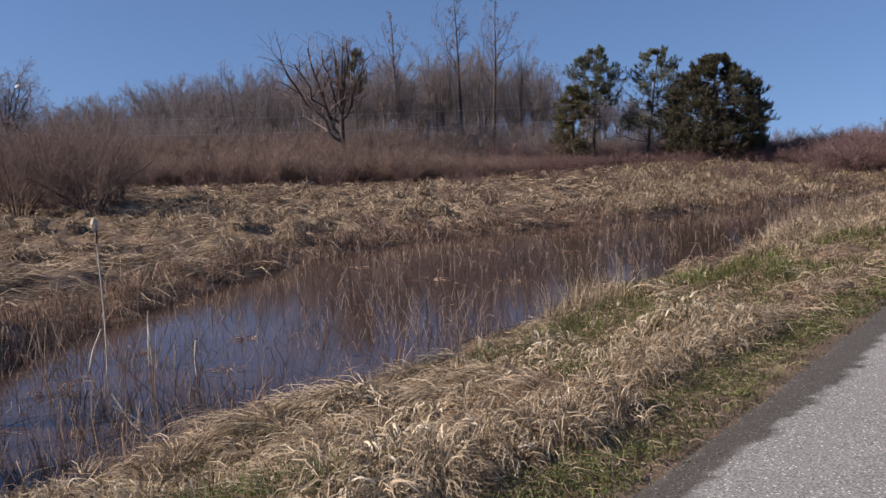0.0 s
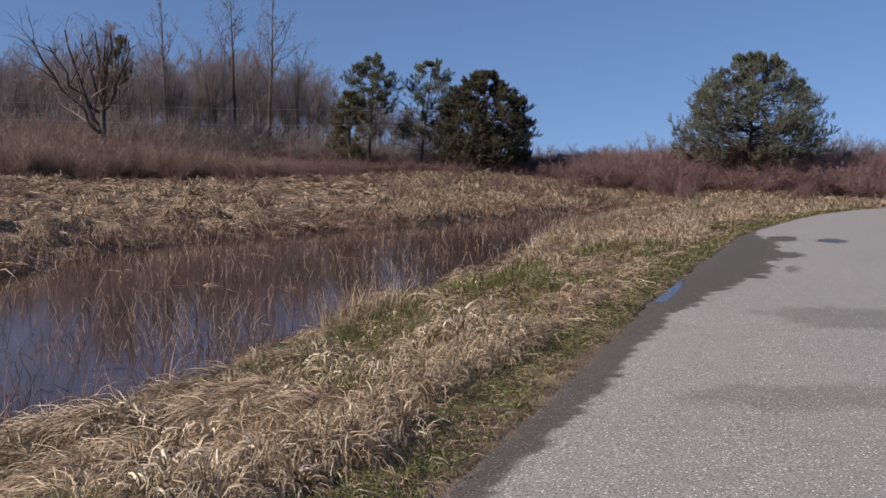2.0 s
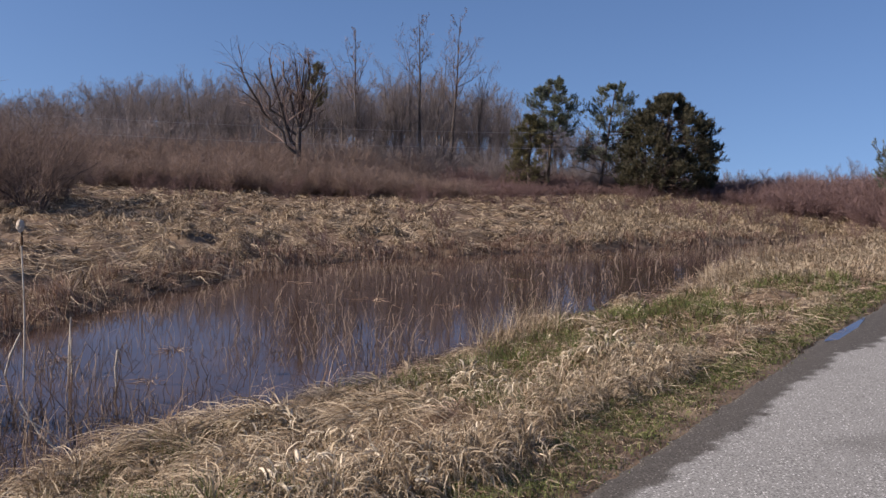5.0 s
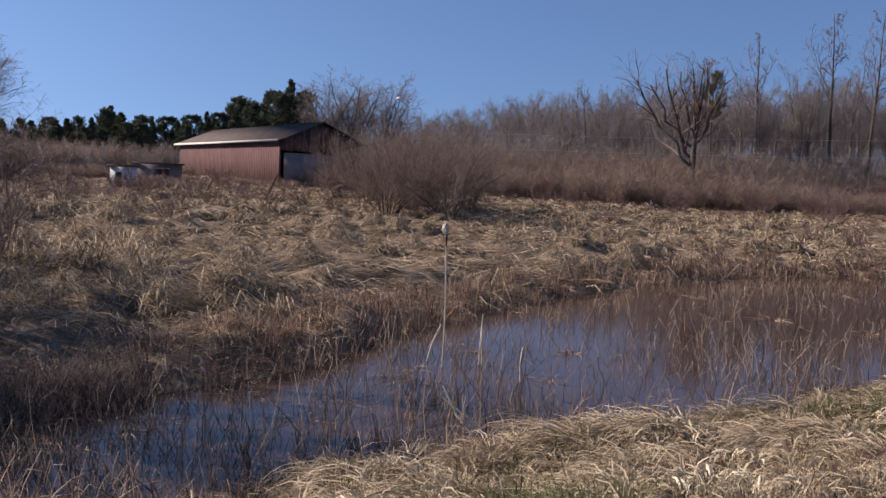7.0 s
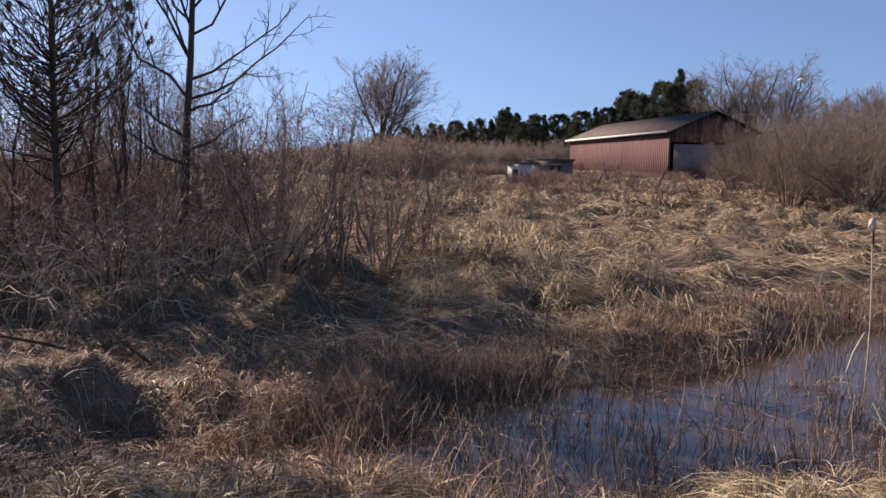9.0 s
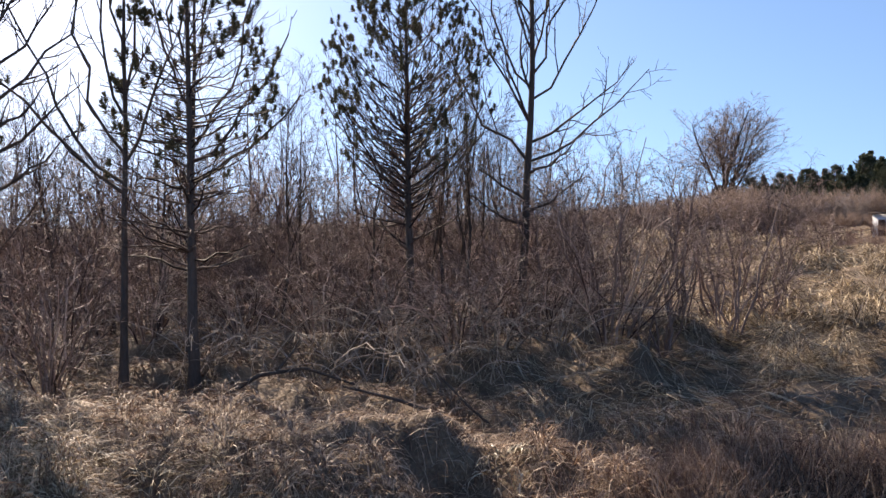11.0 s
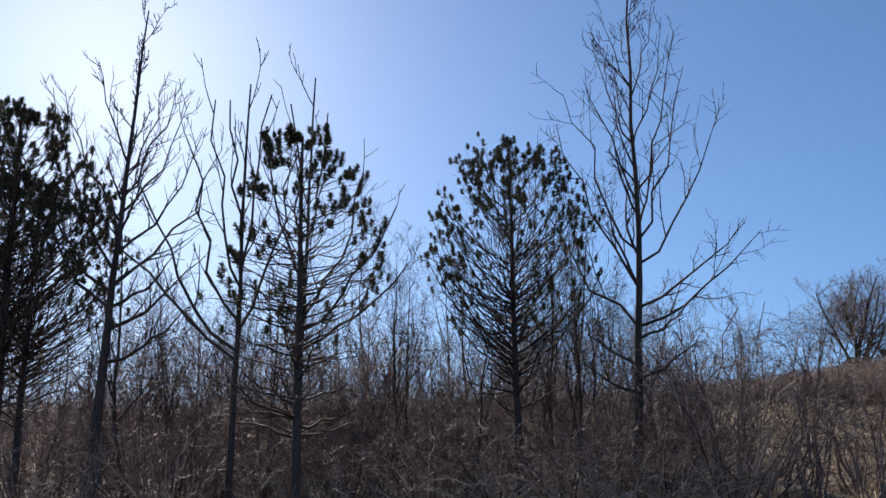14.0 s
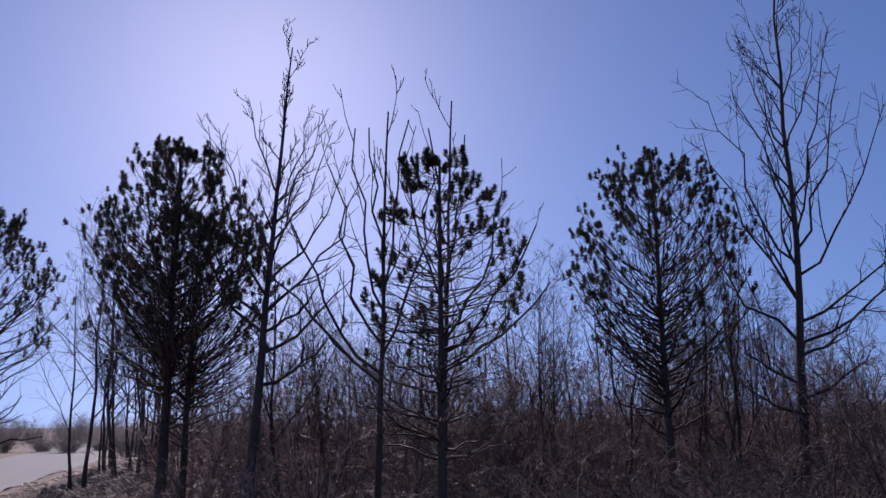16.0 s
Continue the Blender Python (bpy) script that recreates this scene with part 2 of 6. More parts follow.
def sheet(name, verts, faces, mat, smooth=False):
    """A mesh from arrays: verts (N, 3), faces (M, 3) or (M, 4)."""
    me = bpy.data.meshes.new(name)
    verts, faces = np.asarray(verts, np.float32), np.asarray(faces, np.int32)
    k = faces.shape[1]
    me.vertices.add(len(verts))
    me.vertices.foreach_set("co", verts.ravel())
    me.loops.add(faces.size)
    me.loops.foreach_set("vertex_index", faces.ravel())
    me.polygons.add(len(faces))
    me.polygons.foreach_set("loop_start", np.arange(0, faces.size, k, dtype=np.int32))
    if smooth:
        me.polygons.foreach_set("use_smooth", np.ones(len(faces), bool))
    me.update(calc_edges=True)
    me.materials.append(mat)
    return me


def joined(pieces):
    """Several (verts, faces) of one face size as one."""
    vs, fs, k = [], [], 0
    for v, f in pieces:
        vs.append(v)
        fs.append(np.asarray(f) + k)
        k += len(v)
    return np.concatenate(vs), np.concatenate(fs)


def part(name, geom, mat, parent=None, label="", smooth=False):
    """One mesh object out of (verts, faces) or a bmesh, under a thing or a part."""
    if isinstance(geom, bmesh.types.BMesh):
        me = bpy.data.meshes.new(name)
        geom.to_mesh(me)
        geom.free()
        me.materials.append(mat)
    else:
        me = sheet(name, geom[0], geom[1], mat, smooth)
    ob = new(name, me)
    ob.parent = parent
    return tagged(ob, label) if label else ob


def thing(name, label, category, at=(0, 0, 0), turn=0, group=""):
    ob = new(name)
    ob.matrix_basis = pose(*at, 0, 0, turn)
    ob.empty_display_size = 0.2
    return tagged(ob, label, category, group)


def unit(v):
    return v / np.maximum(np.linalg.norm(v, axis=-1, keepdims=True), 1e-9)


def tubes(paths, radii, sides=3):
    """Round stems along paths (N, K, 3) with radii (N, K), as quads."""
    n, k, _ = paths.shape
    tan = unit(np.gradient(paths, axis=1))
    ref = np.where(np.abs(tan[:, :1, 2:3]) > 0.8, np.array([1.0, 0, 0]), np.array([0, 0, 1.0]))
    a = unit(np.cross(tan, np.broadcast_to(ref, tan.shape)))
    b = np.cross(tan, a)
    ang = np.arange(sides) * 2 * np.pi / sides
    ring = a[:, :, None] * np.cos(ang)[None, None, :, None] + b[:, :, None] * np.sin(ang)[None, None, :, None]
    v = paths[:, :, None] + ring * radii[:, :, None, None]
    i = np.arange(n)[:, None, None] * k * sides + np.arange(k - 1)[None, :, None] * sides + np.arange(sides)[None, None, :]
    j = np.arange(n)[:, None, None] * k * sides + np.arange(k - 1)[None, :, None] * sides + (np.arange(sides)[None, None, :] + 1) % sides
    f = np.stack([i, j, j + sides, i + sides], -1).reshape(-1, 4)
    return v.reshape(-1, 3), f


def ribbons(paths, widths):
    """Thin flat twigs for distant crowns, along paths (N, K, 3)."""
    n, k, _ = paths.shape
    d = unit(paths[:, -1] - paths[:, 0])
    side = unit(np.cross(d, rng.normal(size=d.shape)))[:, None] * widths[:, :, None]
    v = np.stack([paths - side, paths + side], 2).reshape(-1, 3)
    i = np.arange(n)[:, None] * 2 * k + np.arange(k - 1)[None] * 2
    return v, np.stack([i, i + 1, i + 3, i + 2], -1).reshape(-1, 4)


def stem(height, radius, lean=(0, 0), wob=0.02, k=9, base=(0, 0, 0), tip=0.2):
    """One trunk's path and radii; lean: how far its top stands aside."""
    s = np.linspace(0, 1, k)
    p = np.stack([lean[0] * s, lean[1] * s, height * s], 1) + np.array(base)
    w = np.cumsum(rng.normal(0, wob * height / k, (k, 2)), 0)
    p[:, :2] += w - w[:1]
    r = radius * (1 - (1 - tip) * s ** 0.8)
    r[0] *= 1.35
    return p[None], r[None]


def grow(paths, radii, m, span=(0.3, 1.0), angle=(25, 55), ratio=(0.3, 0.5), thick=0.55, k=5, up=0.15, wob=0.12, taper=0.5, least=0.0015):
    """m branches off each path: new paths and radii."""
    n, kk, _ = paths.shape
    seg = np.linalg.norm(np.diff(paths, axis=1), axis=2).sum(1)
    t = (np.arange(m)[None, :] + rng.random((n, m))) / m
    t = span[0] + (span[1] - span[0]) * t
    x = t * (kk - 1)
    i = np.clip(x.astype(int), 0, kk - 2)
    f = (x - i)[..., None]
    row = np.arange(n)[:, None]
    pos = paths[row, i] * (1 - f) + paths[row, i + 1] * f
    tan = unit(paths[row, i + 1] - paths[row, i])
    rad = radii[row, i] * (1 - f[..., 0]) + radii[row, i + 1] * f[..., 0]
    pos, tan, rad = pos.reshape(-1, 3), tan.reshape(-1, 3), rad.reshape(-1)
    per = unit(np.cross(tan, rng.normal(size=tan.shape)))
    a = np.radians(rng.uniform(*angle, len(pos)))[:, None]
    d = unit(np.cos(a) * tan + np.sin(a) * per)
    le = np.repeat(seg, m) * rng.uniform(*ratio, len(pos)) * (1 - taper * (t.reshape(-1) - span[0]) / max(1e-6, 1 - span[0]))
    out = [pos]
    for _ in range(k - 1):
        d = unit(d + np.array([0, 0, up]) + rng.normal(0, wob, d.shape))
        pos = pos + d * (le / (k - 1))[:, None]
        out.append(pos)
    p = np.stack(out, 1)
    r = np.maximum(rad * thick, least)[:, None] * np.linspace(1, 0.3, k)[None]
    return p, np.maximum(r, least * 0.6)


def spikes(tips, axes, count, length, width, spread=(12, 62), back=1.5):
    """Needle tufts: count slim triangles round each axis."""
    n = len(tips)
    ax = np.repeat(unit(axes), count, 0)
    per = unit(np.cross(ax, rng.normal(size=ax.shape)))
    a = np.radians(rng.uniform(*spread, len(ax)))[:, None]
    d = np.cos(a) * ax + np.sin(a) * per
    le = length * rng.uniform(0.65, 1.15, len(ax))[:, None]
    base = np.repeat(tips, count, 0) + ax * length * rng.uniform(-back, 0.2, len(ax))[:, None]
    side = unit(np.cross(d, rng.normal(size=d.shape))) * width * 0.5
    v = np.stack([base - side, base + side, base + d * le], 1).reshape(-1, 3)
    return v, np.arange(len(v)).reshape(-1, 3)


# ---------------------------------------------------------------- lie of the land
def smooth01(x):
    x = np.clip(x, 0, 1)
    return x * x * (3 - 2 * x)


def lattice(x, y, seed=0):
    """Smooth value noise, 0 to 1."""
    xi, yi = np.floor(x).astype(np.int64), np.floor(y).astype(np.int64)
    fx, fy = smooth01(x - xi), smooth01(y - yi)

    def h(a, b):
        v = (a * 374761393 + b * 668265263 + seed * 974711) & 0x7FFFFFFF
        v = ((v ^ (v >> 13)) * 1274126177) & 0x7FFFFFFF
        return ((v ^ (v >> 16)) & 0xFFFF) / 65535.0

    return (h(xi, yi) * (1 - fx) + h(xi + 1, yi) * fx) * (1 - fy) + (h(xi, yi + 1) * (1 - fx) + h(xi + 1, yi + 1) * fx) * fy


def polar(az, dist):
    """Plan position at az degrees to the left of +y."""
    return -math.sin(radians(az)) * dist, math.cos(radians(az)) * dist


ROAD_EDGE = np.array([(-160, -56), (-100, -35.2), (-75, -26.6), (-46, -17.0), (-28.4, -12.4), (-19, -9.7), (-12, -7.4), (-7, -4.8), (-3.6, -1.7),
                      (-1.9, 0.2), (-0.6, 1.9), (0.9, 3.76), (2.24, 5.46), (3.77, 7.48), (6.5, 11), (11.1, 16.65), (15.7, 21.9),
                      (24.2, 29.8), (32, 35.2), (42, 39.6), (60, 44), (100, 47)], float)
POND = np.array([(-5.5, 3.6), (-4.3, 3.45), (-3.35, 4.2), (-3.2, 5.2), (-3.1, 5.95), (-2.6, 6.05), (-2.2, 6.3), (-1.85, 6.75), (-1.6, 7.55), (-1.1, 8.25), (-0.55, 9.0), (0.1, 9.8), (0.6, 10.7),
                 (1.9, 12.9), (3.1, 14.7), (4.9, 17.0),
                 (9, 23.3), (13.4, 30), (24, 44), (28, 49), (24.6, 49.5), (17.5, 42.8), (9.9, 36), (4.5, 31.5), (-1, 26.5), (-3.2, 23),
                 (-4.6, 18), (-5.2, 14.5), (-5.5, 11.5), (-5.5, 8.5), (-6.1, 6.6), (-6.4, 5)], float)
ROAD_WIDTH, WATER_Z = 5.2, -0.75


def rounded(pts, per=8, closed=False):
    """A smooth line through points."""
    q = np.concatenate([pts[-1:], pts, pts[:2]]) if closed else np.concatenate([2 * pts[:1] - pts[1:2], pts, 2 * pts[-1:] - pts[-2:-1]])
    out = []
    for i in range(1, len(q) - 2):
        t = np.arange(per)[:, None] / per
        a, b, c, d = q[i - 1], q[i], q[i + 1], q[i + 2]
        out.append(0.5 * (2 * b + (c - a) * t + (2 * a - 5 * b + 4 * c - d) * t ** 2 + (3 * b - a - 3 * c + d) * t ** 3))
    out = np.concatenate(out)
    return out if closed else np.concatenate([out, pts[-1:]])


ROAD_LINE = rounded(ROAD_EDGE, 6)
POND_LINE = rounded(POND, 4, True)
POND_LINE = POND_LINE + 0.22 * (np.stack([lattice(POND_LINE[:, 0] * 1.3, POND_LINE[:, 1] * 1.3, 5), lattice(POND_LINE[:, 0] * 1.3, POND_LINE[:, 1] * 1.3, 6)], 1) - 0.5)


def to_line(x, y, line, closed=False):
    """Distance to a line, and the side: positive on its left."""
    a = line if closed else line[:-1]
    b = np.roll(line, -1, 0) if closed else line[1:]
    best, side = np.full(x.shape, 1e18), np.zeros(x.shape)
    for (ax, ay), (bx, by) in zip(a, b):
        dx, dy = bx - ax, by - ay
        t = np.clip(((x - ax) * dx + (y - ay) * dy) / (dx * dx + dy * dy + 1e-12), 0, 1)
        d = (x - ax - t * dx) ** 2 + (y - ay - t * dy) ** 2
        c = dx * (y - ay) - dy * (x - ax)
        near = d < best
        best = np.where(near, d, best)
        side = np.where(near, np.sign(c), side)
    return np.sqrt(best), side


def inside(x, y, line):
    r = np.zeros(x.shape, bool)
    for (ax, ay), (bx, by) in zip(line, np.roll(line, -1, 0)):
        hit = ((ay > y) != (by > y)) & (x < (bx - ax) * (y - ay) / (by - ay + 1e-12) + ax)
        r ^= hit
    return r


def zones(x, y):
    """s: metres from the road's edge into the meadow; p: metres from the water's edge, negative in the pond."""
    d, side = to_line(x, y, ROAD_LINE)
    s = d * np.where(side >= 0, 1, -1)
    p, _ = to_line(x, y, POND_LINE, True)
    return s, np.where(inside(x, y, POND_LINE), -p, p)


def cell_mound(i, j):
    """Centre, radius and height of the grass mound in one 1.7 m cell of the plan; most cells have none."""
    def h(seed):
        v = (i * 374761393 + j * 668265263 + seed * 974711) & 0x7FFFFFFF
        v = ((v ^ (v >> 13)) * 1274126177) & 0x7FFFFFFF
        return ((v ^ (v >> 16)) & 0xFFFF) / 65535.0
    there = h(91) < 0.42
    return (i + 0.5) * 1.7 + (h(92) - 0.5) * 0.5, (j + 0.5) * 1.7 + (h(93) - 0.5) * 0.5, 0.46 + 0.14 * h(94), np.where(there, 0.08 + 0.18 * h(95), 0.0)


def mounds(x, y):
    cx, cy, r, h = cell_mound(np.floor(x / 1.7).astype(np.int64), np.floor(y / 1.7).astype(np.int64))
    return h * np.clip(1 - ((x - cx) ** 2 + (y - cy) ** 2) / r ** 2, 0, 1) ** 1.3


def height(x, y, sp=None):
    x, y = np.asarray(x, float), np.asarray(y, float)
    s, p = sp if sp is not None else zones(x, y)
    u = np.clip(s / np.maximum(s + np.maximum(p, 0), 1e-3), 0, 1)
    near = -0.03 - 0.66 * smooth01((u - 0.08) / 0.92)
    rise = smooth01((y + 6) / 26)
    far = -0.72 + 0.14 * smooth01(p / 0.5) + 0.28 * smooth01(p / 3.5) + 0.034 * np.clip(p - 1, 0, 58) * rise
    w = smooth01((s - 4.6) / 4.0)
    z = near * (1 - w) + far * w
    # tussocks and hollows
    rough = smooth01((s - 0.7) / 0.9) * smooth01(p / 0.5 + 0.3)
    r = np.hypot(x, y)
    fade = 1 / (1 + (r / 60) ** 2)
    hum = (lattice(x * 1.25, y * 1.25, 1) - 0.45) * 0.30 + (lattice(x * 3.7, y * 3.7, 2) - 0.5) * 0.10 + (lattice(x * 0.45, y * 0.45, 3) - 0.5) * 0.22
    a = np.degrees(np.arctan2(-x, y))
    hum = hum * (1 + 1.0 * smooth01((a - 50) / 8) * smooth01((s - 1.2) / 1.2) * smooth01((16 - r) / 5))
    z = z + hum * rough * (0.3 + 0.7 * fade) * (1 + 0.3 * smooth01((s - 7) / 2) * smooth01((p - 1.5) / 2))
    z = z + 0.95 * smooth01((r - 40) / 24) * smooth01((s - 4) / 12) * smooth01((x + 6) / 22) * smooth01(p / 14)
    z = z - 0.9 * np.exp(-((a - 45.5) / 4.5) ** 2) * smooth01((r - 30) / 22)
    z = np.where(s < 0, -0.04, z)
    z = z + (lattice(x * 6, y * 6, 4) - 0.5) * 0.03 * smooth01(s / 0.3)
    z = z + mounds(x, y) * smooth01((s - 7.5) / 1.0) * smooth01((p - 0.9) / 0.8)
    hx, hy = polar(69.0, 7.0)
    z = z - 0.34 * np.exp(-(((x - hx) / 0.75) ** 2 + ((y - hy) / 0.55) ** 2))
    z = np.where(p < 0, -0.72 - 0.5 * smooth01(-p / 0.9), z)
    z = np.where((s < np.where(r < 10, -0.1, 0.05)) & (s > -ROAD_WIDTH - 0.05), -0.10, np.where(s <= -ROAD_WIDTH - 0.05, -0.03 + hum * 0.25 * smooth01((-s - ROAD_WIDTH) / 2), z))
    return z


def ground_mesh():
    az = np.concatenate([np.radians(np.arange(-50, 124, 0.3)), np.radians(np.arange(124, 310, 2.0))])
    rad = np.concatenate([[0.02], np.geomspace(0.8, 70, 270), np.geomspace(74, 2800, 26)])
    A, R = np.meshgrid(az, rad, indexing="ij")
    x, y = -np.sin(A) * R, np.cos(A) * R
    z = height(x.ravel(), y.ravel()).reshape(x.shape)
    n, k = x.shape
    i = np.arange(n)[:, None] * k + np.arange(k - 1)[None]
    j = ((np.arange(n) + 1) % n)[:, None] * k + np.arange(k - 1)[None]
    f = np.stack([i, i + 1, j + 1, j], -1).reshape(-1, 4)[:, ::-1]
    return np.stack([x, y, z], -1).reshape(-1, 3), f


ground = part("ground", ground_mesh(), M_SOIL, smooth=True)
tagged(ground, "matted dead meadow soil with hummocks and litter", "ground", kind="structure")

# road: one sheet along its edge line, with a ragged border and damp places
line = rounded(ROAD_EDGE, 40)
tan = unit(np.gradient(line, axis=0))
nor = np.stack([-tan[:, 1], tan[:, 0]], 1)
across = np.concatenate([np.linspace(0, 1.6, 34), np.linspace(1.75, ROAD_WIDTH, 22)])
ragged = (lattice(np.arange(len(line)) * 0.55, np.zeros(len(line)), 11) - 0.5) * 0.14
along = np.concatenate([[0], np.cumsum(np.linalg.norm(np.diff(line, axis=0), axis=1))])
rx_, ry_ = [line[:, None, k] - nor[:, None, k] * (across[None] + ragged[:, None] * (across[None] < 0.02)) for k in (0, 1)]
rz_ = 0.0 + 0.05 * (1 - ((across / ROAD_WIDTH - 0.5) * 2) ** 2)[None] + 0 * rx_ - 0.02
rz_[:, 0] = -0.055
rz_[:, 1:6] -= 0.012 * np.array([1.0, 1.0, 0.8, 0.5, 0.2])[None]
n_, k_ = rx_.shape
ii = np.arange(n_ - 1)[:, None] * k_ + np.arange(k_ - 1)[None]
rf = np.stack([ii, ii + 1, ii + 1 + k_, ii + k_], -1).reshape(-1, 4)[:, ::-1]
road = part("road", (np.stack([rx_, ry_, rz_], -1).reshape(-1, 3), rf[:, ::-1]), M_ROAD, smooth=True)
tagged(road, "worn grey asphalt path with damp margins", "road", kind="structure")
wx, wy = rx_.ravel(), ry_.ravel()
c_ = np.broadcast_to(across[None], rx_.shape).ravel()
blot = lattice(wx * 1.2, wy * 1.2, 21) * 0.45 + lattice(wx * 3.3, wy * 3.3, 22) * 0.33 + lattice(wx * 8.1, wy * 8.1, 26) * 0.22
far_ = np.hypot(wx, wy)
edge = np.interp(far_, (3, 5, 8, 10.5, 12, 14, 16, 18, 21, 23, 26), (0.30, 0.30, 0.36, 0.45, 0.62, 1.15, 1.35, 1.30, 1.05, 0.5, 0.1))
margin = edge * (0.62 + 0.76 * blot) + 0.07 * (lattice(wx * 5, wy * 5, 27) - 0.5) + 0.07 * (lattice(wx * 11, wy * 11, 23) - 0.5) + 0.06 * (lattice(wx * 23, wy * 23, 24) - 0.5)
wet = 0.95 * smooth01((margin - c_) / 0.05 + 0.5)


def blotch(bx, by, rx, ry, depth, turn=-50, soft=0.12, rag=2.0):
    th = radians(turn)
    dx, dy = wx - bx, wy - by
    u, v = dx * math.cos(th) + dy * math.sin(th), -dx * math.sin(th) + dy * math.cos(th)
    return depth * smooth01((1 - np.sqrt((u / rx) ** 2 + (v / ry) ** 2) + (blot - 0.5) * rag) / soft)


wet = np.maximum(wet, blotch(14.4, 17.25, 0.34, 0.72, 1.0, -40, 0.12, 0.6))
wet = np.maximum(wet, blotch(13.7, 18.2, 0.36, 1.1, 0.95, -38, 0.12, 1.0))
wet = np.maximum(wet, blotch(11.1, 14.4, 0.22, 0.85, 0.9, -38, 0.12, 1.2))
wet = np.maximum(wet, blotch(9.5, 12.3, 0.10, 0.7, 0.6, -38, 0.2, 1.2))
wet = np.maximum(wet, blotch(7.2, 7.8, 1.3, 1.0, 0.36, -40, 0.4, 1.4))
wet = np.maximum(wet, blotch(17.5, 16.8, 2.2, 1.0, 0.3, -20, 0.4))
wet = np.maximum(wet, blotch(4.2, 5.15, 0.95, 0.42, 0.32, -10, 0.5, 1.2))
wet = wet * smooth01((wx + 3.0) / 3.0)
at_ = road.data.attributes.new("wetness", "FLOAT", "POINT")
at_.data.foreach_set("value", wet.astype(np.float32))

# a thin puddle held between the asphalt's edge and the grass
i0 = int(np.argmin(np.hypot(line[:, 0] - 5.35, line[:, 1] - 9.6)))
i1 = int(np.argmin(np.hypot(line[:, 0] - 7.1, line[:, 1] - 11.7)))
pl, pn = line[i0:i1], nor[i0:i1]
w_ = np.sin(np.linspace(0.05, np.pi - 0.05, len(pl)))[:, None] * (0.35 + 1.0 * lattice(np.arange(len(pl)) * 0.22, np.zeros(len(pl)), 25))[:, None]
inner, outer = pl - pn * (0.05 + 0.26 * w_), pl - pn * (0.05 - 0.03 * w_)
pv = np.stack([inner, outer], 1).reshape(-1, 2)
pf = np.stack([np.arange(0, len(pv) - 2, 2), np.arange(0, len(pv) - 2, 2) + 2, np.arange(0, len(pv) - 2, 2) + 3, np.arange(0, len(pv) - 2, 2) + 1], 1)
puddle = part("puddle", (np.concatenate([pv, np.full((len(pv), 1), -0.022)], 1), pf), M_WATER)
tagged(puddle, "narrow puddle along the asphalt's edge", "puddle", kind="structure")

# pond
px_, py_ = POND_LINE[:, 0], POND_LINE[:, 1]
bm = bmesh.new()
cen = POND_LINE.mean(0)
vs_ = []
for (qx, qy) in POND_LINE:
    vs_.append(bm.verts.new((qx, qy, WATER_Z)))
bm.faces.new(vs_)
bmesh.ops.triangulate(bm, faces=bm.faces[:])
bmesh.ops.recalc_face_normals(bm, faces=bm.faces[:])
for fc in bm.faces:
    if fc.normal.z < 0:
        fc.normal_flip()
water = part("water", bm, M_WATER)
tagged(water, "still dark pond water mirroring sky and reeds", "water", kind="structure")


# ---------------------------------------------------------------- grass
def blades(base, az, length, width, e0, e1, k=4, ground_clear=0.01):
    """Curved blades: base (N, 3), heading az, elevation from e0 to e1 (radians) along the blade. Quads, the tip narrow."""
    n = len(base)
    p, pts = base.copy(), [base.copy()]
    for i in range(k - 1):
        e = e0 + (e1 - e0) * (i / max(1, k - 2))
        step = (length / (k - 1))[:, None]
        d = np.stack([np.cos(az) * np.cos(e), np.sin(az) * np.cos(e), np.sin(e)], 1)
        p = p + d * step
        az = az + rng.normal(0, 0.16, n)
        pts.append(p.copy())
    P = np.stack(pts, 1)
    if ground_clear is not None:
        z = height(P[:, 1:, 0].ravel(), P[:, 1:, 1].ravel()).reshape(n, k - 1)
        low = np.maximum(z, WATER_Z) + ground_clear + rng.random((n, k - 1)) * 0.02
        P[:, 1:, 2] = np.maximum(P[:, 1:, 2], low)
    side = np.stack([-np.sin(az), np.cos(az), rng.normal(0, 0.6, n)], 1)
    side = unit(side)[:, None] * (width[:, None, None] * 0.5) * np.linspace(1, 0.15, k)[None, :, None]
    v = np.stack([P - side, P + side], 2).reshape(-1, 3)
    i = np.arange(n)[:, None] * 2 * k + np.arange(k - 1)[None] * 2
    f = np.stack([i, i + 1, i + 3, i + 2], -1).reshape(-1, 4)
    return v, f


def scatter(n, r0, r1, az0, az1, power):
    """Plan positions with a density that falls with distance."""
    q = rng.random(n)
    e = 2 - power
    r = (r0 ** e + q * (r1 ** e - r0 ** e)) ** (1 / e)
    a = np.radians(rng.uniform(az0, az1, n))
    return -np.sin(a) * r, np.cos(a) * r


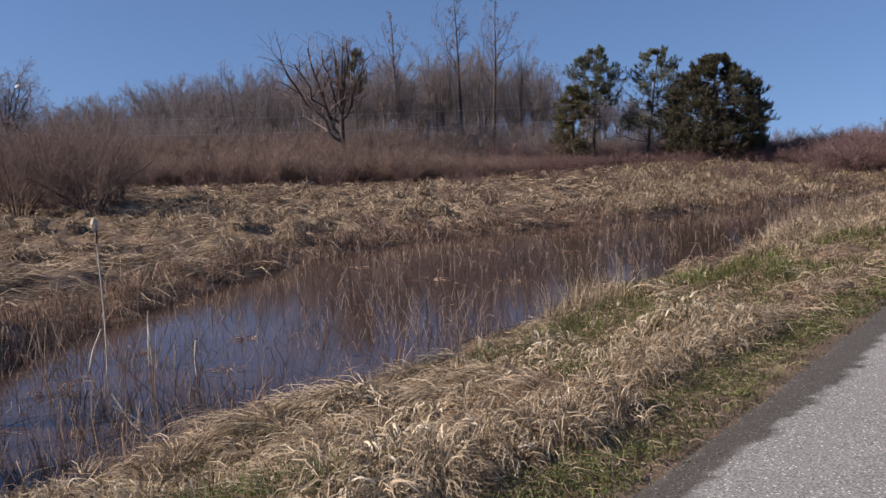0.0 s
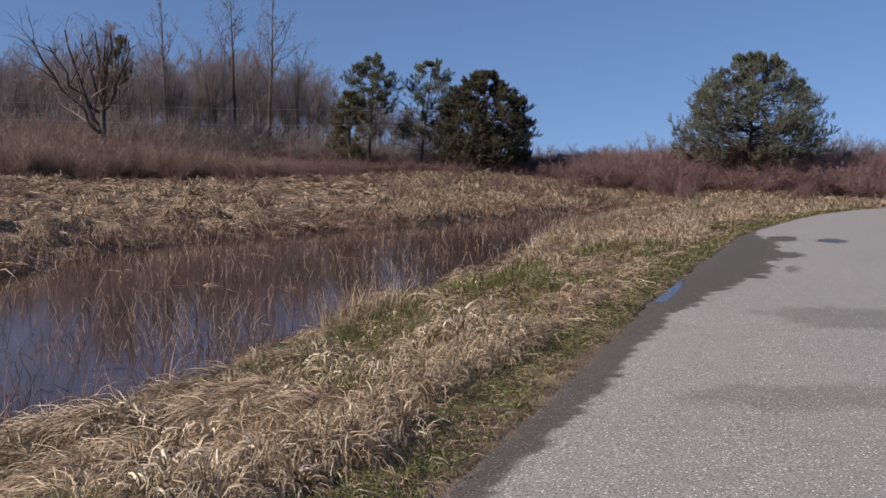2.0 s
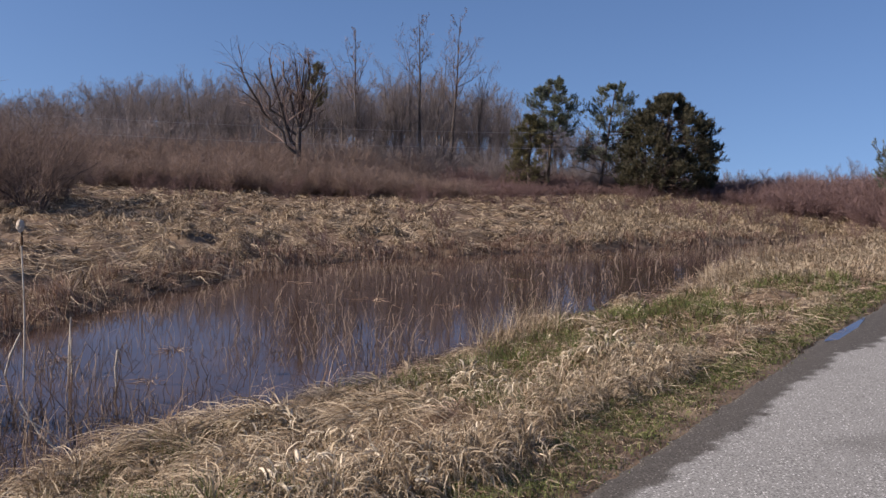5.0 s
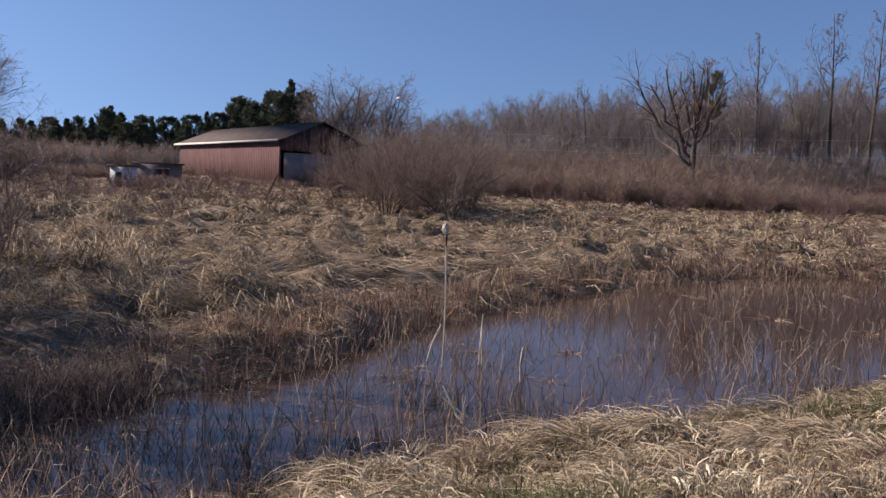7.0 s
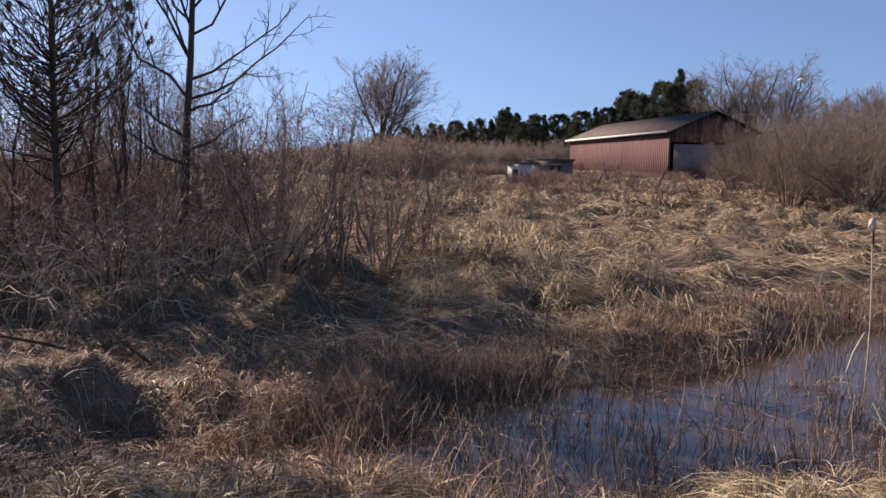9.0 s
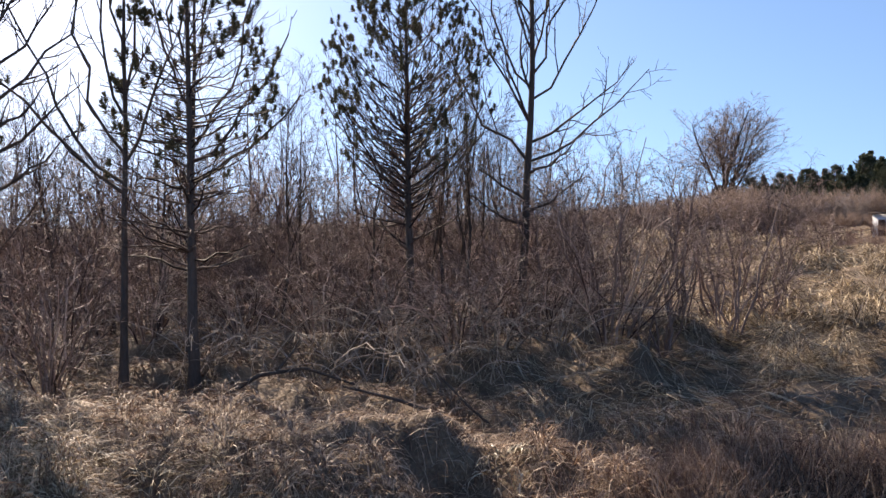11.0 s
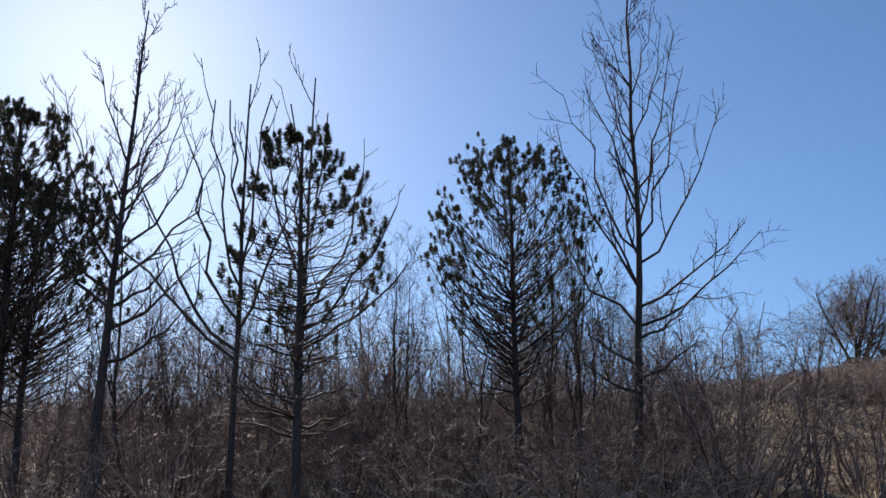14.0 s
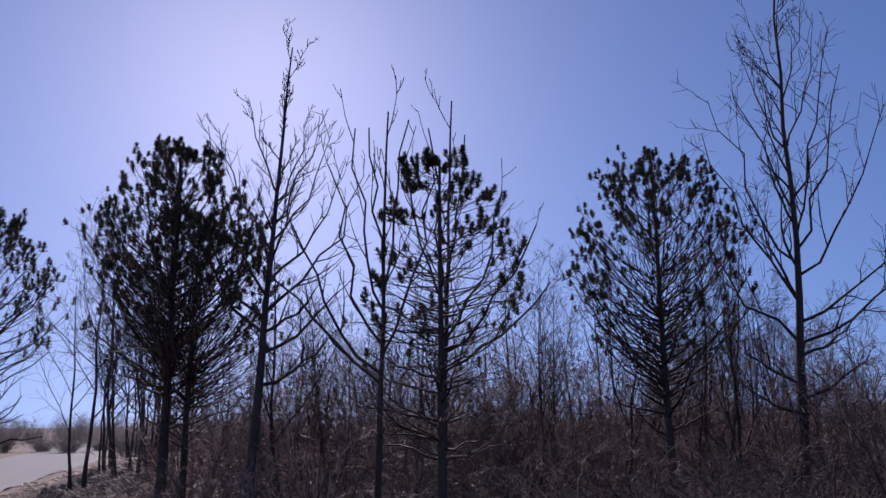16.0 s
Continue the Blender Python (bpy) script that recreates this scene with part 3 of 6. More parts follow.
def tufts(x, y, per, length, width, rise, droop, spread, comb=0.6, k=4, grow_wide=8.0):
    """Tufts of dead grass, combed over by the winter."""
    z = height(x, y)
    n = len(x)
    turn = lattice(x * 0.35, y * 0.35, 31) * 9 + lattice(x * 1.1, y * 1.1, 32) * 3
    az = np.repeat(turn, per) * comb + rng.uniform(0, 2 * np.pi, n * per) * (1 - comb) + rng.normal(0, 0.5, n * per)
    r = np.repeat(np.hypot(x, y), per)
    big = np.maximum(1, r / grow_wide)
    sc = np.repeat(rng.uniform(0.7, 1.3, n), per)
    bx = np.repeat(x, per) + rng.normal(0, spread, n * per) * np.sqrt(big)
    by = np.repeat(y, per) + rng.normal(0, spread, n * per) * np.sqrt(big)
    base = np.stack([bx, by, height(bx, by) - 0.02], 1)
    ln = length * sc * rng.uniform(0.6, 1.25, n * per) * np.minimum(big, 1.6) ** 0.5
    e0 = np.radians(rng.uniform(rise[0], rise[1], n * per))
    e1 = np.radians(rng.uniform(droop[0], droop[1], n * per))
    return blades(base, az, ln, width * big * rng.uniform(0.6, 1.4, n * per), e0, e1, k)


def lay(name, geom, mat, label, category):
    return tagged(part(name, geom, mat), label, category, kind="stuff")


# near bank: tussocks of long pale dead grass, folded over by the winter
x, y = scatter(11500, 2.6, 60, -48, 118, 1.45)
s, p = zones(x, y)
ok = (s > 0.45 + 0.4 * lattice(x, y, 41)) & (p > 0.10) & (s < 9.5) & ~((p > 2.0) & (s > 6.5) & (y > 4))
ok &= rng.random(len(x)) < 0.55 + 0.45 * smooth01((s - 0.8) / 0.9)
ok &= (x > -4.4) | (s < 3.4 + 1.2 * lattice(x, y, 49))
ok &= lattice(x * 2.1, y * 2.1, 47) * 0.7 + lattice(x * 5, y * 5, 48) * 0.3 < 0.60
ok &= p > 0.6
lay("bank_grass", tufts(x[ok], y[ok], 30, 0.40, 0.0085, (5, 45), (-60, -10), 0.085, comb=0.68, k=4), M_STRAW,
    "long pale dead grass matted over the bank", "grass")


def downhill(x, y):
    """Heading from a place on the bank towards the water."""
    e = 0.08
    p0, p1, p2 = zones(x, y)[1], zones(x + e, y)[1], zones(x, y + e)[1]
    return np.arctan2(-(p2 - p0), -(p1 - p0))


def fountain(x, y, per, radius, length, width, rise, droop, mound=0.1, toward=None, bias=0.0, k=5, grow_wide=8.0):
    """Rounded tussocks whose blades spill outwards on all sides, or mostly one way."""
    n = len(x)
    sc = rng.uniform(0.7, 1.35, n)
    a = rng.uniform(0, 2 * np.pi, (n, per))
    d = np.sqrt(rng.random((n, per))) * (radius * sc)[:, None]
    bx, by = x[:, None] + np.cos(a) * d, y[:, None] + np.sin(a) * d
    az = a + rng.normal(0, 0.45, (n, per))
    if toward is not None:
        hx = np.cos(az) * (1 - bias) + np.cos(toward)[:, None] * bias
        hy = np.sin(az) * (1 - bias) + np.sin(toward)[:, None] * bias
        az = np.arctan2(hy, hx)
    bz = height(bx.ravel(), by.ravel()) - 0.02 + (mound * sc[:, None] * (1 - (d / (radius * sc)[:, None]) ** 2)).ravel()
    big = np.maximum(1, np.repeat(np.hypot(x, y), per) / grow_wide)
    ln = length * np.repeat(sc, per) * rng.uniform(0.55, 1.2, n * per)
    e0, e1 = np.radians(rng.uniform(*rise, n * per)), np.radians(rng.uniform(*droop, n * per))
    return blades(np.stack([bx.ravel(), by.ravel(), bz], 1), az.ravel(), ln, width * big * rng.uniform(0.6, 1.4, n * per), e0, e1, k)


def spaced(x, y, gap):
    """Keep places that stand apart from one another."""
    seen, keep = {}, []
    for i, (a, b) in enumerate(zip(x, y)):
        g = gap * max(1.0, math.hypot(a, b) / 9)
        c = (round(a / g), round(b / g))
        if c not in seen:
            seen[c] = True
            keep.append(i)
    return np.array(keep, int)


# smooth hay laid over towards the water
x, y = scatter(9000, 2.6, 45, -46, 100, 1.4)
s, p = zones(x, y)
ok = (p > 0.28) & (p < 1.9) & (s > 1.4) & (s < 8) & ((x > -4.6) | (s < 3.6))
x, y = x[ok], y[ok]
i = spaced(x, y, 0.34)
x, y = x[i], y[i]
lay("bank_hay", fountain(x, y, 150, 0.23, 0.48, 0.0075, (-5, 28), (-70, -35), 0.17, downhill(x, y) + rng.normal(0, 0.5, len(x)), 0.55), M_STRAW,
    "smooth pale hay laid over the bank's brow towards the water", "grass")
# rounded tussocks over the whole bank
x, y = scatter(9000, 2.6, 45, -46, 112, 1.4)
s, p = zones(x, y)
ok = (p > 0.5) & (s > 0.42 + 0.25 * lattice(x, y, 41)) & (s < 8) & ((x > -4.6) | (s < 3.6)) & (lattice(x * 1.1, y * 1.1, 54) > 0.34)
x, y = x[ok], y[ok]
i = spaced(x, y, 0.44)
x, y = x[i], y[i]
lay("bank_tussocks", fountain(x, y, 110, 0.15, 0.27, 0.0085, (15, 75), (-120, -60), 0.17), M_STRAW,
    "rounded straw-coloured tussocks on the bank", "grass")
# clumps of broad curled blades standing out of the mat
x, y = scatter(4200, 3.0, 32, -46, 70, 1.4)
s, p = zones(x, y)
ok = (s > 0.7) & (p > 1.0) & (s < 6) & (lattice(x * 0.8, y * 0.8, 52) * 0.4 + lattice(x * 2.1, y * 2.1, 58) * 0.6 > 0.47)
x, y = x[ok], y[ok]
i = spaced(x, y, 0.36)
x, y = x[i], y[i]
lay("curled_sedge", fountain(x, y, 60, 0.17, 0.22, 0.0165, (10, 75), (-150, -80), 0.15, k=6), M_CREAM,
    "pale curled broad-bladed sedge clumps on the bank", "sedge")
x, y = scatter(9000, 2.6, 40, -48, 118, 1.45)
s, p = zones(x, y)
ok = (s > 0.5 + 0.5 * lattice(x, y, 41)) & (p > 0.05) & (s < 9.5) & ~((p > 2.0) & (s > 6.5) & (y > 4))
lay("bank_litter", tufts(x[ok], y[ok], 12, 0.34, 0.008, (0, 35), (-40, 0), 0.12, comb=0.3, k=4), M_BROWNGRASS,
    "brown flattened litter between the tussocks", "grass")
# dark debris washed up at the foot of the bank
x, y = scatter(9000, 3, 30, -36, 60, 1.3)
s, p = zones(x, y)
ok = (p > -0.30) & (p < 0.30) & (s < 8) & (lattice(x * 1.2, y * 1.2, 57) > 0.35)
lay("shore_debris", tufts(x[ok], y[ok], 14, 0.30, 0.008, (-5, 40), (-45, 10), 0.10, comb=0.3, k=4), M_REED,
    "dark broken stalks washed up along the bank's foot", "debris")
# tall pale stems at the water's near edge
x, y = scatter(9000, 12, 45, -35, 8, 1.0)
s, p = zones(x, y)
ok = (p > -0.1) & (p < 0.9) & (s < 9) & (lattice(x * 0.45, y * 0.45, 44) > 0.62)
lay("tall_grass", tufts(x[ok], y[ok], 9, 0.42, 0.006, (60, 88), (20, 80), 0.08, comb=0.3, k=4), M_STRAW,
    "tall pale dry grass standing at the water", "grass")
# tall pale fringe along the far stretch of the road
x, y = scatter(9000, 20, 66, -52, -12, 0.7)
s, p = zones(x, y)
ok = (p > 0.3) & (s > 0.7 + lattice(x * 0.5, y * 0.5, 55)) & (lattice(x * 0.35, y * 0.35, 59) > 0.25)
lay("fringe_grass", tufts(x[ok], y[ok], 14, 0.46, 0.010, (25, 80), (-50, 40), 0.12, comb=0.4, grow_wide=11, k=3), M_STRAW,
    "tall pale dry grass fringe beside the road", "grass")
# far meadow
x, y = scatter(9000, 6, 75, -42, 70, 1.15)
s, p = zones(x, y)
ok = (p > 0.15) & (s > 7.0) & ((x < -4.5) | (s > 9))
lay("meadow_grass", tufts(x[ok], y[ok], 24, 0.54, 0.012, (-6, 24), (-34, -4), 0.14, comb=0.82, grow_wide=10, k=3), M_MEADOW,
    "flattened brown meadow grass in low tussocks", "grass")
# paler standing tufts in the meadow
x, y = scatter(1500, 8, 60, -42, 62, 1.2)
s, p = zones(x, y)
ok = (p > 0.6) & (s > 8.0) & ((x < -5) | (s > 9)) & (lattice(x * 0.3, y * 0.3, 45) > 0.45)
lay("meadow_tussocks", tufts(x[ok], y[ok], 44, 0.60, 0.013, (10, 55), (-80, -25), 0.12, comb=0.55, grow_wide=10, k=3), M_MEADOW,
    "pale grass mounds scattered over the meadow", "grass")
# distinct rounded mounds in the meadow
gi, gj = np.meshgrid(np.arange(-28, 22), np.arange(2, 34), indexing="ij")
x, y, _, mh = [q.ravel() for q in cell_mound(gi, gj)]
s, p = zones(x, y)
ok = (p > 1.2) & (s > 8.2) & (mh > 0.11) & (np.hypot(x, y) < 46)
x, y = x[ok], y[ok]
i = np.arange(len(x))
lay("meadow_mounds", fountain(x[i], y[i], 150, 0.30, 0.46, 0.010, (-15, 35), (-75, -30), 0.06, k=4, grow_wide=11), M_MEADOW,
    "rounded haycock-like grass mounds in the meadow", "grass")
# the largest of them, like small haycocks
known = [(-17.7, 18.2), (-19.3, 20.3), (-8.9, 8.3), (-9.0, 7.5), (-10.2, 13.7), (-7.8, 10.9), (-20.5, 21.8), (-8.2, 9.5), (-11.6, 11.2), (-13.0, 14.6)]
ax_, ay_ = scatter(46, 13, 32, -6, 54, 1.0)
x, y = np.concatenate([[k[0] for k in known], ax_]), np.concatenate([[k[1] for k in known], ay_])
s, p = zones(x, y)
ok = (p > 1.0) & (s > 8)
lay("haycock_tussocks", fountain(x[ok], y[ok], 460, 0.36, 0.36, 0.009, (-35, 30), (-80, -48), 0.52, k=4, grow_wide=12), M_MEADOW,
    "tall pale haycock-like tussocks standing out of the meadow", "grass")
# under the trees
x, y = scatter(4600, 5.0, 40, 50, 122, 1.2)
s, p = zones(x, y)
ok = (p > 0.1) & (s > 2.5)
lay("thicket_grass", tufts(x[ok], y[ok], 22, 0.34, 0.009, (0, 50), (-60, -10), 0.11, comb=0.5, grow_wide=9, k=4), M_BROWNGRASS,
    "dead grass and leaf litter under the thicket", "grass")
# tussocks under and before the thicket
x, y = scatter(5000, 3.0, 26, 52, 116, 1.2)
s, p = zones(x, y)
ok = (p > 0.3) & (s > 1.2) & (lattice(x * 0.9, y * 0.9, 56) > 0.30)
x, y = x[ok], y[ok]
i = spaced(x, y, 0.62)
x, y = x[i], y[i]
lay("thicket_tussocks", fountain(x, y, 150, 0.22, 0.28, 0.0085, (0, 65), (-115, -50), 0.24), M_BROWNGRASS,
    "pale dead grass tussocks before the thicket", "grass")
# rusty sedge along the water's far side
x, y = scatter(20000, 5, 55, -30, 80, 1.0)
s, p = zones(x, y)
ok = (p > -0.25) & (p < 0.7 + 1.2 * lattice(x * 0.6, y * 0.6, 51)) & ((s > 6.5) | ((x < -4.3) & (y < 9) & (y > 2.5)))
lay("sedge", tufts(x[ok], y[ok], 12, 0.36, 0.009, (45, 88), (-20, 70), 0.07, comb=0.3, grow_wide=9, k=3), M_RUST,
    "rusty brown sedge along the waterline", "sedge")


def along_road(n, s0, s1, lo=2.2, hi=48):
    """Plan positions beside the road, denser near the camera's end."""
    i = rng.integers(0, len(ROAD_LINE) - 1, n * 3)
    f = rng.random(n * 3)[:, None]
    q = ROAD_LINE[i] * (1 - f) + ROAD_LINE[i + 1] * f
    t_ = unit(ROAD_LINE[i + 1] - ROAD_LINE[i])
    o = rng.uniform(s0, s1, n * 3)[:, None]
    q = q + np.stack([-t_[:, 1], t_[:, 0]], 1) * o
    r = np.hypot(q[:, 0], q[:, 1])
    w = np.linalg.norm(ROAD_LINE[i + 1] - ROAD_LINE[i], axis=1) / np.maximum(r, 3) ** 1.2
    keep = (rng.random(n * 3) < w / np.quantile(w, 0.98)) & (r > lo) & (r < hi) & (q[:, 1] > -1)
    return q[keep, 0], q[keep, 1]


x, y = along_road(42000, -0.02, 1.2)
s, p = zones(x, y)
ok = (s < 0.42 + 0.5 * lattice(x, y, 41)) & (s > -0.02 + 0.08 * lattice(x * 5, y * 5, 46)) & (rng.random(len(x)) < (0.2 + 0.8 * lattice(x * 1.2, y * 1.2, 42)) * (0.3 + 0.7 * smooth01(s / 0.35)))
lay("verge_grass", tufts(x[ok], y[ok], 7, 0.075, 0.0075, (30, 85), (-20, 60), 0.045, comb=0.2, k=3, grow_wide=7), M_GREEN,
    "short green and brown grass at the road's edge", "grass")
x, y = along_road(7500, 0.15, 1.1)
lay("verge_thatch", tufts(x, y, 7, 0.13, 0.007, (0, 45), (-30, 10), 0.06, comb=0.2, k=3, grow_wide=7), M_MEADOW,
    "thin dead thatch in the mown verge", "grass")
# lip of overhanging tussocks where the bank meets the mown verge
x, y = along_road(9000, 0.72, 1.12, 2.4, 30)
i = spaced(x, y, 0.21)
x, y = x[i], y[i]
keep = lattice(x * 0.9, y * 0.9, 65) > 0.22
x, y = x[keep], y[keep]
s, p = zones(x, y)
lay("verge_lip", fountain(x, y, 110, 0.17, 0.24, 0.0065, (10, 70), (-125, -65), 0.19, downhill(x, y) + np.pi + rng.normal(0, 0.5, len(x)), 0.35), M_STRAW,
    "overhanging straw tussocks along the mown verge", "grass")
# loose gravel where the asphalt breaks off
x, y = along_road(9000, -0.22, 0.12, 2.2, 20)
n = len(x)
z = np.where(zones(x, y)[0] < 0, -0.031, height(x, y))
r = rng.uniform(0.002, 0.0065, n) * np.maximum(1, np.hypot(x, y) / 12)
octa = np.array([(1, 0, 0), (-1, 0, 0), (0, 1, 0), (0, -1, 0), (0, 0, 0.7), (0, 0, -0.7)], float)
stone = octa[None] * r[:, None, None] * rng.uniform(0.6, 1.3, (n, 6, 1)) + np.stack([x, y, z + r * 0.4], 1)[:, None]
tri = np.array([(0, 2, 4), (2, 1, 4), (1, 3, 4), (3, 0, 4), (2, 0, 5), (1, 2, 5), (3, 1, 5), (0, 3, 5)])
lay("gravel", (stone.reshape(-1, 3), (tri[None] + np.arange(n)[:, None, None] * 6).reshape(-1, 3)), M_GRAVEL,
    "loose grey gravel along the broken asphalt edge", "gravel")
# sedge standing in the pond's shallow end
x, y = scatter(9000, 5, 12, 36, 66, 1.0)
s, p = zones(x, y)
ok = (p < 0.4) & (p > -1.6) & (x < -6.35 + 1.0 * lattice(x * 0.9, y * 0.9, 53)) & (y < 6.4) & (rng.random(len(x)) < 0.25 + 0.75 * smooth01((p + 0.5) / 0.6))
lay("shallow_sedge", tufts(x[ok], y[ok], 9, 0.42, 0.008, (45, 88), (-40, 60), 0.08, comb=0.3), M_RUST,
    "reddish dead sedge filling the pond's shallow end", "sedge")
# green patches lower on the bank
x, y = scatter(22000, 3, 34, -44, 30, 1.3)
s, p = zones(x, y)
ok = (s > 0.9) & (s < 4.2) & (lattice(x * 0.6, y * 0.6, 43) > 0.54) & (p > 0.5)
lay("bank_green", tufts(x[ok], y[ok], 9, 0.20, 0.008, (40, 88), (10, 70), 0.07, comb=0.2, k=3, grow_wide=7), M_GREEN,
    "fresh green grass patches on the bank", "grass")


# reeds standing in the pond
def reed_bed():
    x, y = scatter(80000, 5, 58, -40, 66, 1.1)
    s, p = zones(x, y)
    dens = lattice(x * 0.8, y * 0.8, 61) * 0.5 + lattice(x * 2.6, y * 2.6, 62) * 0.5
    r = np.hypot(x, y)
    ok = (p < 0.15) & (rng.random(len(x)) < np.clip((dens - 0.38) * 4.2 + 0.25 * smooth01((10 - r) / 4), 0.10, 1) * (1 - 0.42 * smooth01((r - 8) / 7)))
    x, y, r = x[ok], y[ok], r[ok]
    n = len(x)
    hgt = rng.uniform(0.12, 0.62, n) * (0.5 + 0.8 * lattice(x * 0.6, y * 0.6, 63)) * np.where(rng.random(n) < 0.07, 1.7, 1)
    hgt *= 1 - 0.35 * smooth01((r - 12) / 14)
    lean = rng.normal(0, 0.26, (n, 2))
    k = 5
    t = np.linspace(0, 1, k)
    P = np.zeros((n, k, 3))
    P[:, :, 0] = x[:, None] + lean[:, :1] * hgt[:, None] * t ** 1.5
    P[:, :, 1] = y[:, None] + lean[:, 1:] * hgt[:, None] * t ** 1.5
    P[:, :, 2] = WATER_Z - 0.08 + hgt[:, None] * t
    P[:, 1:4, :2] += rng.normal(0, 0.016, (n, 3, 2))
    snap = rng.random(n) < 0.42
    d = rng.normal(0, 1, (n, 2))
    d /= np.linalg.norm(d, axis=1, keepdims=True)
    P[snap, 4, :2] = P[snap, 3, :2] + d[snap] * (hgt[snap] * 0.3)[:, None]
    P[snap, 4, 2] = P[snap, 3, 2] - hgt[snap] * rng.uniform(-0.1, 0.3, snap.sum())
    rad = (0.0038 * np.maximum(1, r / 10))[:, None] * np.linspace(1, 0.5, k)[None] * rng.uniform(0.5, 1.8, n)[:, None]
    return tubes(P, rad, 3)


lay("reeds", reed_bed(), M_REED, "thin dead reed stalks standing in the pond", "reeds")

# leafy brown clumps among the reeds
x, y = scatter(4200, 5, 40, -36, 62, 1.0)
s, p = zones(x, y)
ok = (p < 0.05) & ((lattice(x * 0.9, y * 0.9, 64) > 0.48) | ((p > -0.5) & (s < 7)))
x, y = x[ok], y[ok]
i = spaced(x, y, 0.5)
x, y = x[i], y[i]
lay("reed_leaves", fountain(x, y, 24, 0.12, 0.46, 0.009, (62, 89), (-25, 75), 0.0, k=5), M_BROWNGRASS,
    "withered leafy reed clumps standing in the water", "reeds")

# ---------------------------------------------------------------- trees


def on_ground(az, dist, sink=0.05):
    x, y = polar(az, dist)
    return x, y, float(height(np.array([x]), np.array([y]))[0]) - sink


def brushes(tips, axes, count, length, reach_out, width):
    """Upright needle brushes: count slim triangles standing off each shoot's axis, shorter towards its tip."""
    ax = np.repeat(unit(unit(axes) * 0.55 + np.array([0, 0, 0.9])), count, 0)
    per = unit(np.cross(ax, rng.normal(size=ax.shape)))
    f = rng.random(len(ax)) ** 0.8
    size = np.repeat(rng.uniform(0.7, 1.15, len(tips)), count)
    a = np.radians(82 - 58 * f + rng.normal(0, 9, len(ax)))[:, None]
    d = np.cos(a) * ax + np.sin(a) * per
    le = (reach_out * size * (1.05 - 0.35 * f) * rng.uniform(0.75, 1.1, len(ax)))[:, None]
    base = np.repeat(tips, count, 0) + ax * (length * size * (f - 0.55))[:, None]
    side = unit(np.cross(d, rng.normal(size=d.shape))) * width * 0.5
    v = np.stack([base - side, base + side, base + d * le], 1).reshape(-1, 3)
    return v, np.arange(len(v)).reshape(-1, 3)


def bare_tree(name, label, h, radius, lean=(0, 0), limbs=(), m1=12, m2=7, m3=6, span=0.3, angle=(22, 48), ratio=(0.30, 0.48), up=0.16,
              bark=None, twig=None, least=0.003, sides=6, wob=0.025, taper=0.5, group="", far=False, r2=(0.28, 0.5), up2=None, m4=0, crook=0.14, tip=0.06, stout=1.0):
    """A leafless tree at the origin: trunk, limbs as (height share, sideways, away, rise) to their tips, boughs and twigs."""
    root = thing(name, label, "tree", group=group)
    P, R = stem(h, radius, lean, wob, 12, tip=tip)
    P1, R1 = grow(P, R, m1, (span, 0.97), angle, ratio, 0.5, 7, up, 0.10, taper, least=least)
    lp, lr = [], []
    for share, side, away, rise in limbs:
        i = share * 11
        a = int(min(i, 10))
        b = P[0, a] * (1 - i + a) + P[0, a + 1] * (i - a)
        t = np.linspace(0, 1, 7)[:, None]
        path = b + np.array([side, away, 0]) * (t ** 0.85) + np.array([0, 0, rise]) * t ** 1.25
        path[1:-1] += rng.normal(0, 0.035, (5, 3)) * np.linalg.norm([side, away, rise]) * 0.6
        lp.append(path)
        lr.append(np.linspace(0.46, 0.10 if stout < 1.4 else 0.22, 7) * (R[0, a] + 0.006) * 0.78 * stout)
    trunk = part("trunk", tubes(P, R, sides + 2), bark or M_BARK, root, smooth=True)
    for path, rad in zip(lp, lr):
        part("limb", tubes(path[None], rad[None], 5), bark or M_BARK, trunk, smooth=True)
    boughs = (P1, R1)
    if limbs:
        boughs = (np.concatenate([np.array(lp), P1]), np.concatenate([np.array(lr), R1]))
    u2 = up if up2 is None else up2
    P2, R2 = grow(*boughs, m2, (0.18, 1.0), (25, 55), r2, 0.6, 5, u2, crook, 0.4, least=least)
    P3, R3 = grow(P2, R2, m3, (0.15, 1.0), (25, 60), (0.45, 0.9) if far else (0.3, 0.6), 0.6, 3, u2, 0.15, 0.3, least=least * (0.75 if far else 1.0))
    fine = [tubes(P1, R1, 4)]
    if far:
        fine += [tubes(P2, R2, 3), ribbons(P3[:, ::2], R3[:, ::2])]
    else:
        fine += [tubes(P2, R2, 4), tubes(P3, R3, 3)]
    if m4:
        P4, R4 = grow(P3, R3, m4, (0.15, 1.0), (25, 60), (0.35, 0.7), 0.7, 3, u2, 0.15, 0.3, least=least * 0.8)
        fine.append(ribbons(P4, R4) if far else tubes(P4, R4, 3))
    tagged(part("crown", joined(fine), twig or M_TWIG, root), kind="stuff")
    return root


